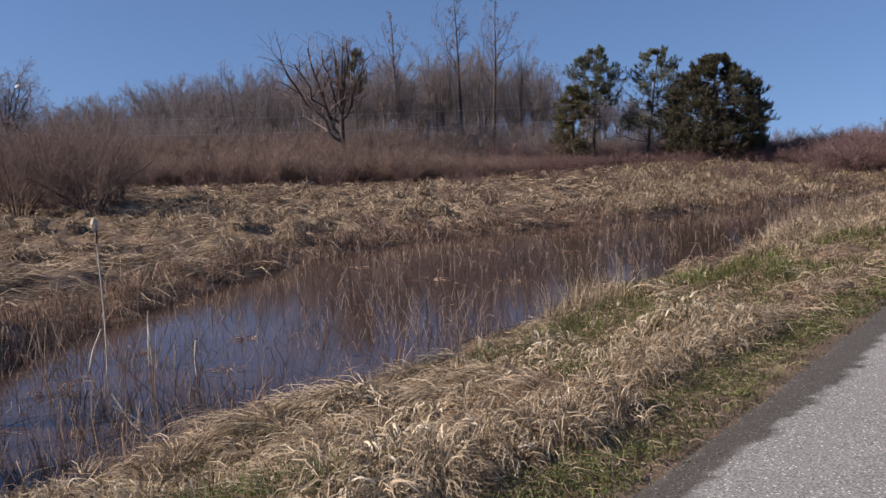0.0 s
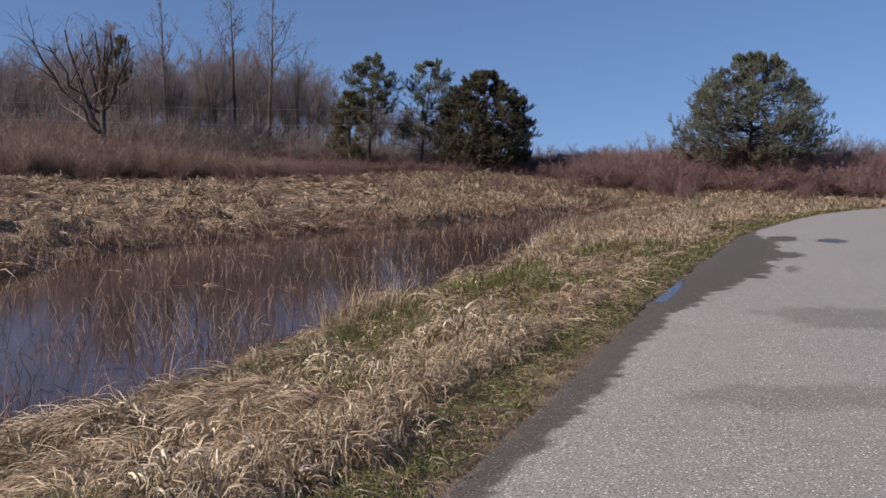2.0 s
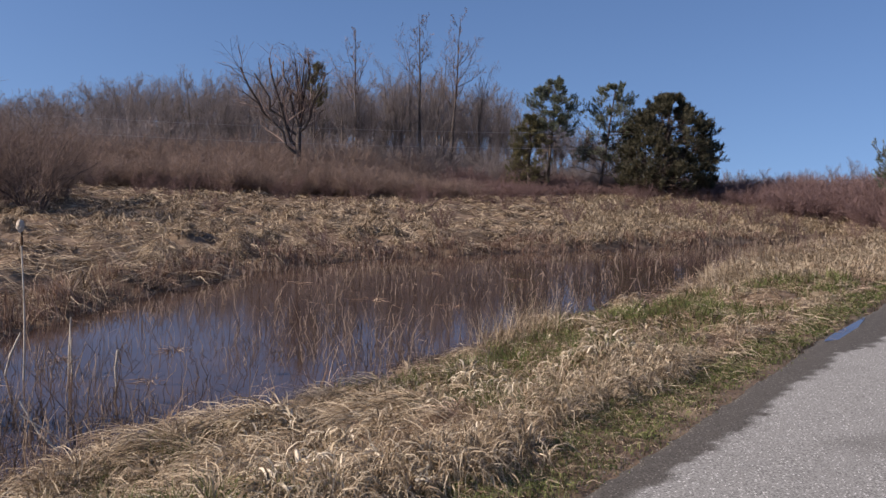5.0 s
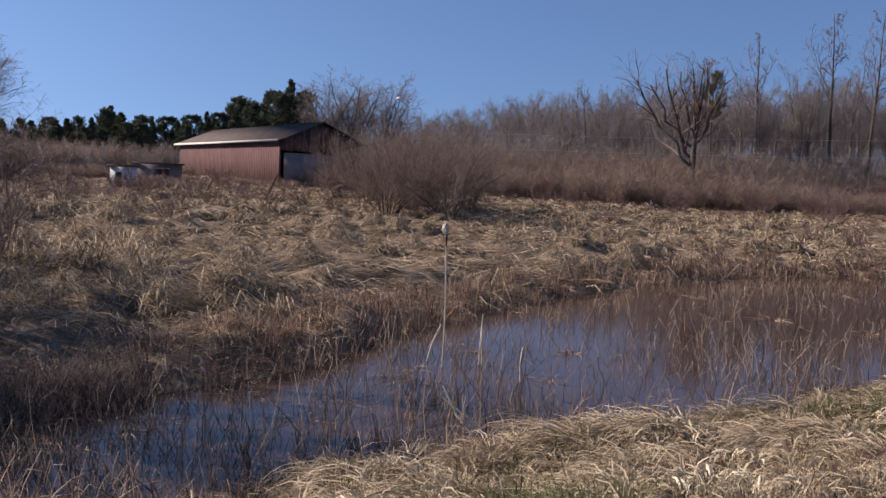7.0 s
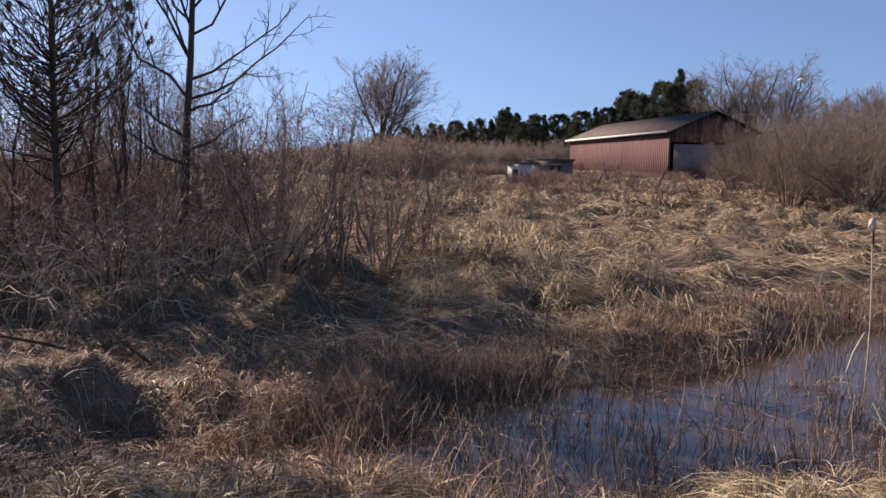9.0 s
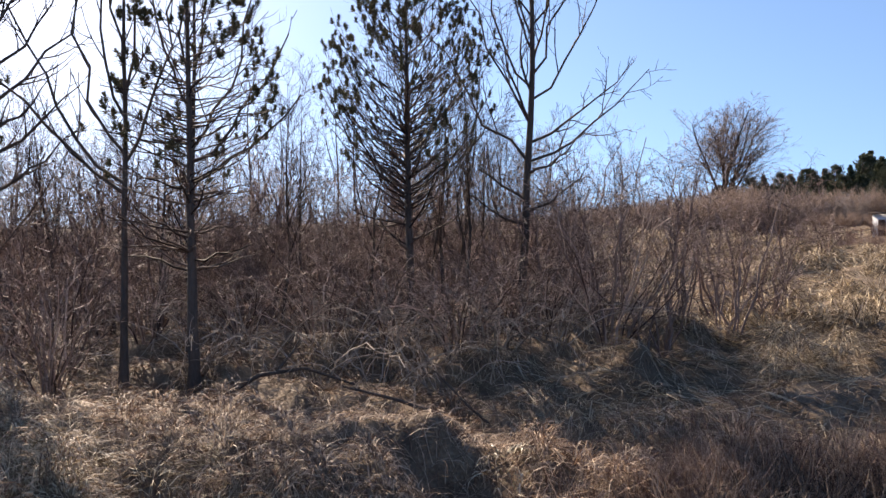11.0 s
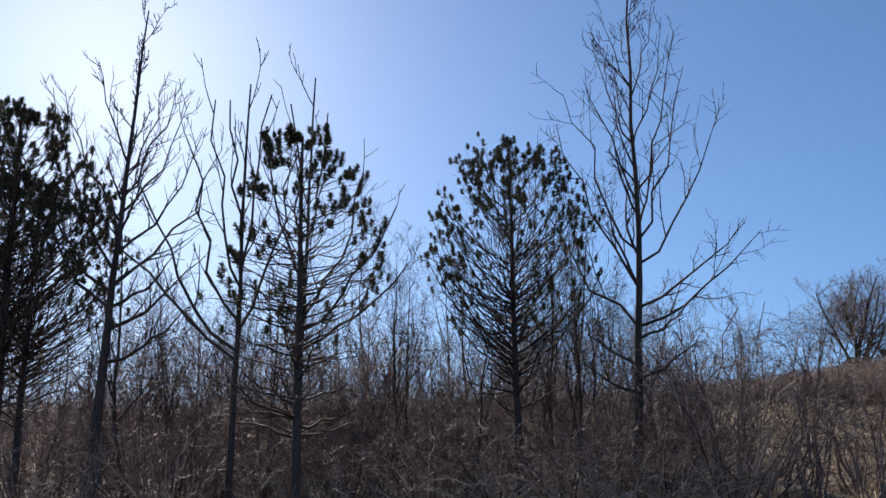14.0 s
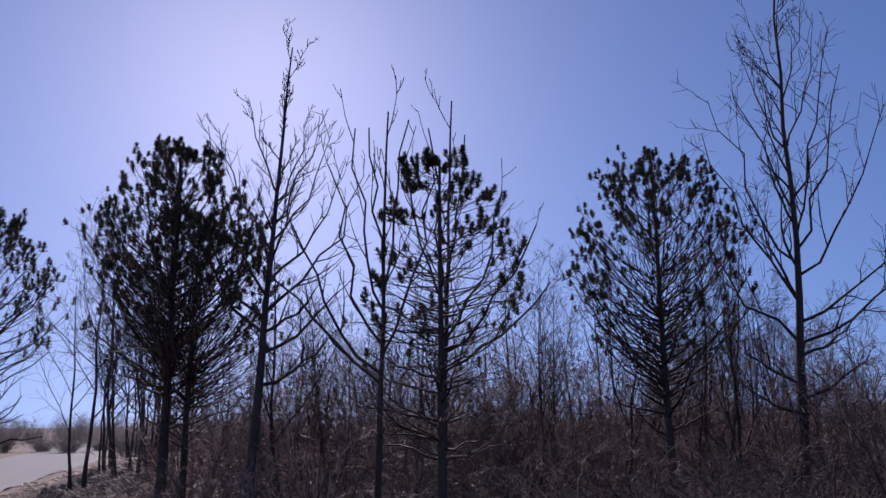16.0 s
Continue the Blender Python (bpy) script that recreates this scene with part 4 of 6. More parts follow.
def fan_tree(name, label, h, radius, fork=0.3, m=(8, 6, 6, 5), spread=(10, 42), up=0.10, least=0.009, bark=None, twig=None, group="", lean=(0, 0), r2=(0.26, 0.48)):
    """A leafless tree at the origin whose short trunk forks into limbs that rise in a fan, down to fine twigs."""
    root = thing(name, label, "tree", group=group)
    P, R = stem(h * fork, radius, lean, 0.03, 8, tip=0.72)
    trunk = part("trunk", tubes(P, R, 7), bark or M_BARK, root, smooth=True)
    L, LR = grow(P, R, m[0], (0.5, 1.0), spread, (0.55 * (1 - fork) / fork, 0.95 * (1 - fork) / fork), 0.5, 9, up, 0.055, 0.0, least=least)
    for i in range(len(L)):
        part("limb", tubes(L[i:i + 1], LR[i:i + 1], 5), bark or M_BARK, trunk, smooth=True)
    P2, R2 = grow(L, LR, m[1], (0.15, 0.97), (20, 48), r2, 0.5, 6, up * 0.9, 0.09, 0.45, least=least)
    P3, R3 = grow(P2, R2, m[2], (0.2, 1.0), (24, 54), (0.32, 0.6), 0.55, 4, up * 0.7, 0.13, 0.35, least=least * 0.8)
    P4, R4 = grow(P3, R3, m[3], (0.15, 1.0), (25, 58), (0.45, 0.85), 0.7, 3, up * 0.5, 0.16, 0.3, least=least * 0.65)
    tagged(part("branchwork", tubes(P2, R2, 4), bark or M_BARK, root), kind="stuff")
    tagged(part("crown", joined([tubes(P3, R3, 3), ribbons(P4[:, ::2], R4[:, ::2])]), twig or M_WOODTWIG, root), kind="stuff")
    return root


def pine_tree(name, label, h, radius, half, crown0, lean=(0, 0), round_top=0.8, count=80, sub=6, tuft_n=26, needle=0.10, width=0.006,
              mat=None, twin=None, group="", least=0.004, tuft_keep=1.0, sub2=0, rise=(0.35, 0.9), dead=24, low=0.4, peak=0.35, shell=False):
    """A pine at the origin: rising branches whose ends carry needle tufts, and dead branches below the crown.
    crown0: where the live crown begins, low: the crown's width there, as shares."""
    root = thing(name, label, "tree", group=group)
    P, R = stem(h * 0.96, radius, lean, 0.018, 12)
    trunks = [(P, R)]
    if twin:
        trunks.append(stem(h * 0.92 * twin[2], radius * 0.7, (twin[0] * 0.4, twin[1] * 0.4), 0.02, 12, (twin[0], twin[1], 0)))
    bp, br, live = [], [], []
    tufted = shell and needle < 0.15
    seed = int(rng.integers(0, 1000))
    for (tp, tr) in trunks:
        for b in range(count + dead):
            alive = b < count
            if alive:
                q = ((b + rng.random()) / count) ** ((0.85 if round_top < 2 else 0.58) if tufted else 0.9)                      # where its tip stands in the crown
                prof = (low + (1 - low) * min(1, q / peak)) if q < peak else max(1 - ((q - peak) / (1 - peak)) ** (round_top if tufted else 1.2 + 2.0 * round_top if round_top > 0.12 else 1.0), 0.0) ** (0.5 if tufted else 0.6 if round_top > 0.12 else 0.85)
                le = half * max(prof, 0.07) * ((rng.uniform(0.78, 1.0) if q < 0.72 else rng.random() ** (0.36 if tufted else 0.5)) if shell else rng.random() ** 0.35)
                a = rng.uniform(0, 2 * np.pi)
                le *= (0.84 if shell else 0.6) + (0.32 if shell else 0.7) * float(lattice(np.array(a * 1.3 + seed), np.array(q * 4.5 + seed), 71))
                zt = crown0 + (1 - crown0) * q
                tilt = rng.uniform(*rise) * (0.7 + 0.6 * q)
                z0 = max(zt * h - le * tilt * 1.15, 0.12 * h)
            else:
                z0 = h * rng.uniform(crown0 * 0.55, crown0 + 0.25)
                le = half * rng.uniform(0.35, 0.95)
                tilt = rng.uniform(0.0, 0.75)
                a = rng.uniform(0, 2 * np.pi)
            i = min(z0 / (h * 0.96), 0.985) * 11
            j = int(min(i, 10))
            o = tp[0, j] * (1 - i + j) + tp[0, j + 1] * (i - j)
            t = np.linspace(0, 1, 6)[:, None]
            path = o + np.array([math.cos(a), math.sin(a), 0]) * le * t + np.array([0, 0, 1]) * le * tilt * (0.75 * t + 0.4 * t ** 2.5)
            path[1:] += rng.normal(0, 0.025, (5, 3)) * le
            bp.append(path)
            br.append(np.linspace(0.30, 0.10, 6) * tr[0, j])
            live.append(alive)
    bp, br, live = np.array(bp), np.maximum(np.array(br), least), np.array(live)
    P2, R2 = grow(bp, br, sub, (0.62, 1.0) if shell else (0.35, 1.0), (25, 55), (0.14, 0.30) if shell else (0.22, 0.42), 0.6, 4, 0.22, 0.10, 0.3, least=least)
    l2 = np.repeat(live, sub)
    wood = [tubes(P2, R2, 3)]
    if shell:
        PT, RT = grow(bp, br, 4 if tufted else 8, (0.12, 0.85), (30, 65), (0.15, 0.35), 0.5, 3, 0.1, 0.14, 0.3, least=least * 0.8)
        wood.append(tubes(PT, RT, 3))
    tips, axes = [P2[l2][:, -1], bp[live][:, -1]], [P2[l2][:, -1] - P2[l2][:, -2], bp[live][:, -1] - bp[live][:, -2]]
    if sub2:
        P3, R3 = grow(P2, R2, sub2, (0.3, 1.0), (25, 55), (0.4, 0.7), 0.6, 3, 0.25, 0.1, 0.3, least=least)
        wood.append(tubes(P3, R3, 3))
        l3 = np.repeat(l2, sub2)
        tips.append(P3[l3][:, -1])
        axes.append(P3[l3][:, -1] - P3[l3][:, -2])
    tips, axes = np.concatenate(tips), unit(np.concatenate(axes)) + np.array([0, 0, 0.6])
    share = (tips[:, 2] / h - crown0) / (1 - crown0)
    keep = rng.random(len(tips)) < (tuft_keep * np.clip(0.35 + 1.1 * share, 0.25, 1.0) if tufted else tuft_keep)
    for i, (tp, tr) in enumerate(trunks):
        part("trunk", tubes(tp, tr, 9), M_BARK, root, smooth=True)
    tagged(part("branchwork", joined([tubes(bp, br, 4)] + wood), M_BACKLITTWIG, root), kind="stuff")
    needles = brushes(tips[keep], axes[keep], tuft_n, needle * 1.25, needle * 1.06, width) if tufted else spikes(tips[keep], axes[keep], tuft_n, needle, width)
    tagged(part("foliage", needles, mat or M_NEEDLE, root), kind="stuff")
    return root


def shrub(name, label, h, stems, spread, m1=7, m2=6, m3=0, mat=None, least=0.0025, up=0.12, arch=0.0, radius=0.012, bend=0.10, group="", category="shrub",
          ang=(20, 50), far=False, bare=0.2, own=0, dark=False, crook=0.24):
    """A many-stemmed bare shrub at the origin."""
    root = thing(name, label, category, group=group)
    n = stems
    a = rng.uniform(0, 2 * np.pi, n)
    out = spread * np.sqrt(rng.random(n))
    hh = h * rng.uniform(0.55, 1.05, n) * (1 - 0.35 * (out / spread) ** 2)
    t = np.linspace(0, 1, 7)[None, :]
    P = np.zeros((n, 7, 3))
    P[:, :, 0] = np.cos(a)[:, None] * (0.12 * spread + out[:, None] * t ** 1.3)
    P[:, :, 1] = np.sin(a)[:, None] * (0.12 * spread + out[:, None] * t ** 1.3)
    P[:, :, 2] = hh[:, None] * (t - arch * t ** 3)
    P[:, 1:, :] += np.cumsum(rng.normal(0, bend * h / 7, (n, 6, 3)), 1) * 0.6
    P[:, :, 2] = np.maximum(P[:, :, 2], 0.0)
    R = radius * rng.uniform(0.6, 1.2, n)[:, None] * np.linspace(1, 0.3, 7)[None]
    P1, R1 = grow(P, R, m1, (bare, 1.0), ang, (0.25, 0.5), 0.65, 5 if far else 7, up, 0.16 if far else crook, 0.3, least=least)
    P2, R2 = grow(P1, R1, m2, (0.15, 1.0), (25, 60) if far else (30, 75), (0.3, 0.6), 0.65, 3 if far else 5, up, 0.16 if far else crook, 0.3, least=least * (1.0 if far else 0.66))
    R = np.maximum(R, least)
    for q in range(own):
        part("stem", tubes(P[q:q + 1], R[q:q + 1] * 1.3, 6), M_BARK if dark else mat or M_TWIG, root, smooth=True)
    tw = [ribbons(P[own:, ::2], R[own:, ::2]) if far and not own else tubes(P[own:], R[own:], 4 if far else 5)]
    tw += [ribbons(P1[:, ::2], R1[:, ::2]), ribbons(P2[:, ::2], R2[:, ::2])] if far else [tubes(P1, R1, 3), tubes(P2, R2, 3)]
    if m3:
        P3, R3 = grow(P2, R2, m3, (0.15, 1.0), (25, 65), (0.4, 0.8), 0.7, 3, up, 0.2, 0.3, least=least * (0.85 if far else 0.5))
        tw.append(ribbons(P3, R3))
    tagged(part("crown", joined(tw), mat or M_TWIG, root), kind="stuff")
    return root


def top_of(ob):
    return max(max(v.co.z for v in c.data.vertices) for c in ob.children)


def reach(ob, az, dist, el, first=False, turn=None, wide=1.0):
    """Set a thing (or a copy of it) on the ground so that its top stands el degrees above the eye's level."""
    x, y, z = on_ground(az, dist)
    if "top" not in ob:
        ob["top"] = top_of(ob)
    size = (dist * math.tan(radians(el)) + 1.6 - z) / ob["top"]
    m = pose(x, y, z, 0, 0, rng.uniform(0, 360) if turn is None else turn)
    c = ob if first else copy_thing(ob, m)
    c.matrix_basis = m
    c.scale = (size * wide, size * wide, size)
    return c


def stand(ob, az, dist, turn=None, size=1.0, sink=0.05):
    """Set a thing on the ground."""
    x, y, z = on_ground(az, dist, sink)
    ob.matrix_basis = pose(x, y, z, 0, 0, az if turn is None else turn) @ Matrix.Diagonal((size, size, size, 1))
    return ob


def again(ob, az, dist, turn, size=1.0, sink=0.05, tall=1.0):
    """A copy of a thing elsewhere on the ground, off the road."""
    x, y, z = on_ground(az, dist, sink)
    if -ROAD_WIDTH - 2 < zones(np.array([x]), np.array([y]))[0][0] < 1.5:
        return None
    c = copy_thing(ob, pose(x, y, z, 0, 0, turn))
    c.scale = (size, size, size * tall)
    return c


# --- the thicket by the road's bend: limbs run along x to the right as seen from the road, y away
t = bare_tree("young_poplar", "tall leafless young tree with rising limbs", 10.2, 0.088, (0.1, 0.3),
              limbs=((0.30, 2.0, 0.2, 1.5), (0.33, 1.6, -0.3, 1.2), (0.40, 1.45, 0.2, 2.6), (0.44, 0.9, 0.3, 3.0), (0.52, 0.75, -0.2, 2.6), (0.60, 0.6, 0.2, 2.2),
                     (0.30, -1.9, 0.4, 2.9), (0.36, -1.25, 0.4, 3.0), (0.42, -1.1, -0.3, 2.7), (0.50, -0.75, 0.2, 2.5), (0.60, -0.6, 0.2, 2.0), (0.68, 0.45, -0.2, 1.7),
                     (0.70, -0.45, 0.2, 1.6), (0.24, -1.0, 0.5, 0.9), (0.20, -0.9, -0.3, 0.5), (0.22, 1.0, 0.4, 0.7), (0.28, 0.9, -0.5, 0.6)),
              m1=16, m2=7, m3=4, span=0.35, angle=(22, 45), ratio=(0.08, 0.17), up=0.10, least=0.0056, wob=0.05, up2=0.12, twig=M_BACKLITTWIG, crook=0.2, r2=(0.22, 0.42), tip=0.08, stout=1.15)
stand(t, 66.7, 14.2)
t = bare_tree("slender_tree", "slender leafless tree with upswept twigs", 8.0, 0.09, (0.5, 0.2),
              limbs=((0.47, -1.0, 0.2, 2.8), (0.40, -1.6, 0.2, 2.7), (0.44, 1.5, -0.2, 2.2), (0.62, 0.7, 0.2, 1.9), (0.4, 0.9, 0.3, 0.9), (0.36, 1.3, 0, 1.1), (0.68, -0.5, 0, 1.6), (0.56, -0.9, 0.3, 2.1),
                     (0.50, 1.2, 0.3, 2.1), (0.58, 0.9, -0.2, 1.8), (0.43, -1.3, -0.3, 1.9), (0.66, 0.5, 0.1, 1.6), (0.30, 1.2, 0.2, 0.9)),
              m1=14, m2=7, m3=3, span=0.5, angle=(24, 42), ratio=(0.08, 0.18), up=0.12, least=0.0072, twig=M_BACKLITTWIG, up2=0.2, crook=0.09, r2=(0.2, 0.4), tip=0.12, stout=1.35)
stand(t, 100.6, 13.6)
t = bare_tree("sapling_tree", "leafless sapling with several straight shoots", 6.3, 0.055, (0.1, 0.1),
              limbs=((0.42, -1.3, 0.2, 2.2), (0.48, -0.75, 0.2, 2.5), (0.55, -0.4, 0.1, 2.6), (0.46, 0.75, 0.3, 2.5), (0.58, 0.35, 0.0, 2.5), (0.62, -0.2, -0.1, 2.1), (0.40, -1.6, 0.3, 1.9)),
              m1=3, m2=3, m3=1, span=0.5, angle=(25, 45), ratio=(0.14, 0.26), up=0.28, least=0.0085, twig=M_BACKLITTWIG, up2=0.34, crook=0.06, r2=(0.25, 0.48), tip=0.2, stout=1.7)
stand(t, 92.3, 11.6)
t = bare_tree("sapling_tree", "leafless sapling rising behind the pine", 6.8, 0.055, (0.25, 0.1),
              limbs=((0.5, -0.25, 0.2, 3.0), (0.52, -0.6, 0.1, 2.4), (0.45, 0.9, 0.3, 2.3), (0.42, 1.4, 0, 1.9), (0.38, 1.6, 0.1, 1.3), (0.58, 0.3, 0.1, 2.3)),
              m1=3, m2=3, m3=1, span=0.5, angle=(25, 45), ratio=(0.14, 0.26), up=0.28, least=0.0085, twig=M_BACKLITTWIG, up2=0.34, crook=0.06, r2=(0.25, 0.48), tip=0.2, stout=1.7)
stand(t, 88.3, 12.9)

pD = pine_tree("young_pine", "open young pine with tufted upturned branch ends", 5.3, 0.075, 1.15, 0.48, (0.0, 0.1), 1.35, 92, 3, 90, 0.076, 0.0115, dead=60, low=0.95, tuft_keep=0.9, peak=0.25, rise=(0.1, 0.6), shell=True)
reach(pD, 88.1, 11.3, 17.9, True, 88)
pC = pine_tree("young_pine", "round-headed young pine with tufted branch ends", 6.0, 0.085, 1.34, 0.44, (0, 0.1), 3.0, 170, 3, 90, 0.076, 0.0115, dead=50, low=0.85, tuft_keep=0.95, peak=0.45, least=0.0034, rise=(0.55, 1.2), shell=True)
reach(pC, 73.9, 13.6, 16.9, True, 74)
pE = pine_tree("young_pine", "dense rounded pine with twin trunks", 6.2, 0.10, 1.48, 0.46, (0.1, 0.1), 2.3, 170, 3, 90, 0.080, 0.0115, twin=(0.3, 0.1, 0.85), dead=50, low=1.0, tuft_keep=1.0, peak=0.34, least=0.0034, rise=(0.5, 1.1), shell=True)
reach(pE, 105.7, 14.3, 18.1, True, 107)
pF = pine_tree("young_pine", "rounded pine beside the road", 5.0, 0.09, 1.4, 0.40, (0, 0.1), 2.2, 90, 4, 60, 0.085, 0.013, low=0.85, dead=40, shell=True)
reach(pF, 117.2, 16.5, 13.4, True, 118)

# thin saplings behind
sap = [bare_tree("thin_sapling", "thin leafless sapling in the thicket", h, r, (l, 0.1), m1=m, m2=7, m3=5, span=0.22, angle=(25, 50), ratio=(0.24, 0.50), up=0.08,
                 least=0.0048, sides=4, wob=0.07, group="thicket saplings", far=True, twig=M_BACKLITTWIG) for h, r, l, m in ((5.2, 0.046, 0.2, 10), (6.2, 0.052, -0.3, 11), (4.4, 0.040, 0.5, 9), (4.8, 0.046, -0.7, 10))]
stand(sap[0], 81.3, 15.5, None, 0.85)
stand(sap[1], 98.3, 16.0)
stand(sap[2], 77.0, 14.8)
stand(sap[3], 69.5, 15.0, None, 0.8)
for i in range(105):
    az = rng.uniform(59, 121)
    d = rng.uniform(14.5, 36) if az < 103 else rng.uniform(30, 48)
    again(sap[i % 4], az, d, rng.uniform(0, 360), rng.uniform(0.7, 1.1) * (0.75 + d / 60) * (0.6 if az < 66 else 0.92), tall=rng.uniform(0.9, 1.1))

for i in range(84):
    again(sap[i % 4], rng.uniform(106.5, 123), rng.uniform(24, 46), rng.uniform(0, 360), rng.uniform(0.95, 1.5), tall=rng.uniform(0.95, 1.15))

# front shrubs of the thicket
arching = [shrub("bramble_shrub", "tangled bare shrub with arching pale twigs", h, 15, sp, 6, 4, 2, M_SHRUBTWIG, least=0.0042, up=0.02, arch=0.35, radius=0.015, bend=0.26,
                 group="thicket shrubs", ang=(25, 65), own=4) for h, sp in ((2.2, 1.4), (2.6, 1.6), (1.9, 1.3))]
pale = shrub("pale_bramble", "bare bramble with pale arching canes", 1.7, 12, 1.6, 5, 4, 0, M_PALETWIG, least=0.0046, up=-0.03, arch=0.5, radius=0.010, bend=0.32,
             group="pale canes", ang=(25, 65), own=3)
spots = [(65.5, 12.8), (68.5, 12.3), (71, 11.5), (75.5, 12.6), (80, 12.2), (85, 13.5), (91, 13.4), (96, 12.8), (103, 13.2),
         (69, 14.8), (77, 15.0), (88, 15.5), (98, 15.0), (82, 17)]
for i, (az, d) in enumerate(spots):
    if i < 3:
        stand(arching[i], az, d, rng.uniform(0, 360))
    else:
        again(arching[i % 3], az, d, rng.uniform(0, 360), rng.uniform(0.85, 1.15))
stand(pale, 72, 10.8, 20)
for az, d in ((68.5, 11.6), (76.5, 11.0), (64.5, 12.0), (80, 11.6), (84, 12.4), (70.5, 12.2), (74.5, 12.0), (69, 13.5), (78, 13.2), (87, 12.6), (98, 12.0), (105, 12.4), (64, 14.4)):
    again(pale, az, d, rng.uniform(0, 360), rng.uniform(0.8, 1.25))
upright = [shrub("red_stemmed_shrub", "bare shrub with many upright reddish stems", h, n, sp, 6, 5, 2, M_SHRUBTWIG, least=0.0042, up=0.08, radius=0.019, bend=0.18,
                 group="upright shrubs", ang=(20, 50), arch=0.1, own=5) for h, n, sp in ((3.0, 15, 1.3), (2.5, 11, 1.2))]
stand(upright[0], 61.0, 12.4, 0)
stand(upright[1], 50.2, 17.5, 0, 0.45)
for az, d, sz in ((63.5, 15.5, 0.8), (47.5, 30, 0.8), (96.5, 11.4, 0.7), (101.0, 11.6, 0.65), (64.2, 18, 1.2), (66.8, 17, 1.1), (69.5, 17.5, 1.1), (72.5, 18, 1.1),
                  (79, 16.5, 1.1), (83.5, 16, 1.1), (86, 17.5, 1.2), (93.5, 16, 1.1), (97, 17.5, 1.2), (104, 16, 0.9)):
    again(upright[int(az) % 2], az, d, rng.uniform(0, 360), sz)
# taller open shrubs with clear stems and twiggy heads
tall = [shrub("tall_thicket_shrub", "tall bare shrub with spreading dark stems and fine twigs", h, n, sp, 8, 5, 3, M_THORN, least=0.0055, up=0.0, radius=0.020, bend=0.34,
              group="tall thicket shrubs", ang=(30, 75), arch=0.05, bare=0.34, own=n, crook=0.34) for h, n, sp in ((3.4, 9, 1.3), (3.7, 8, 1.5), (3.0, 10, 1.1))]
for i, (az, d, el) in enumerate(((58.0, 12.6, 6.0), (61.3, 14.5, 7.8), (63.8, 14.6, 6.8), (67.5, 15.8, 7.0), (70.8, 16.2, 6.4),
                                 (75.6, 16.6, 6.4), (78.6, 14.9, 5.4), (82.5, 15.0, 6.0), (85.6, 15.8, 6.0), (90.5, 15.0, 6.0), (95.0, 15.5, 6.2), (99.0, 17.0, 5.6), (65.6, 19.5, 7.2), (73.4, 20, 6.4), (88, 19, 6.4),
                                 (56.6, 13.2, 6.2), (53.4, 13.6, 4.0), (53.6, 15.0, 6.0), (51.2, 15.6, 4.6), (62.4, 19.2, 7.0), (66.2, 14.4, 6.4), (80.4, 18.5, 6.6), (92.8, 18, 6.6), (77.2, 18.5, 6.6))):
    reach(tall[i % 3], az, d, el, i < 3)
for i in range(26):
    az = rng.uniform(64, 104)
    reach(tall[i % 3], az, rng.uniform(16, 28), rng.uniform(3.0, 7.0))

# brown undergrowth behind the thicket, up to eye level
low = [shrub("undergrowth_shrub", "low dense brown undergrowth shrub", 1.7, 34, 1.8, 6, 6, 0, M_TWIG, least=0.0045, up=0.06, radius=0.012, bend=0.18,
             group="undergrowth", far=True, ang=(25, 60)) for _ in range(2)]
k = 0
for ring, dist in enumerate((18, 22, 27, 34)):
    for az in np.arange(67 + ring * 1.3, 105, 4.6 - ring * 0.5):
        if k < 2:
            stand(low[k], az, dist, rng.uniform(0, 360))
        else:
            again(low[k % 2], az + rng.uniform(-1, 1), dist + rng.uniform(-1.5, 1.5), rng.uniform(0, 360), rng.uniform(0.85, 1.1))
        k += 1

WEST_RING = [(az, 52, 1.05) for az in np.arange(57, 110, 1.5)] + [(az, 100, 1.1) for az in np.arange(100, 128, 1.4)] + [(az, 62, 0.5) for az in np.arange(104, 124, 1.6)]

# --- the big bush and the shrub belt of the meadow
bush = [shrub("thorn_bush", "large dense bare bush with dark stems and brown twigs", 3.6, 26, 2.6, 10, 9, 3, M_BUSHTWIG, least=0.0042, up=0.03, radius=0.035, bend=0.20,
              group="meadow bushes", far=True, ang=(25, 65), arch=0.05, own=5, dark=True) for _ in range(2)]
reach(bush[0], 22.6, 33.5, 4.7, True, wide=0.8)
reach(bush[1], 26.8, 35.5, 5.1, True, wide=0.8)
for az, d, el in ((24.8, 38.5, 5.2), (28.4, 41.0, 4.4), (23.4, 41, 5.0), (26.4, 44, 4.8), (21.2, 44, 3.8), (30.1, 46, 3.8)):
    reach(bush[int(d) % 2], az, d, el, wide=0.85)

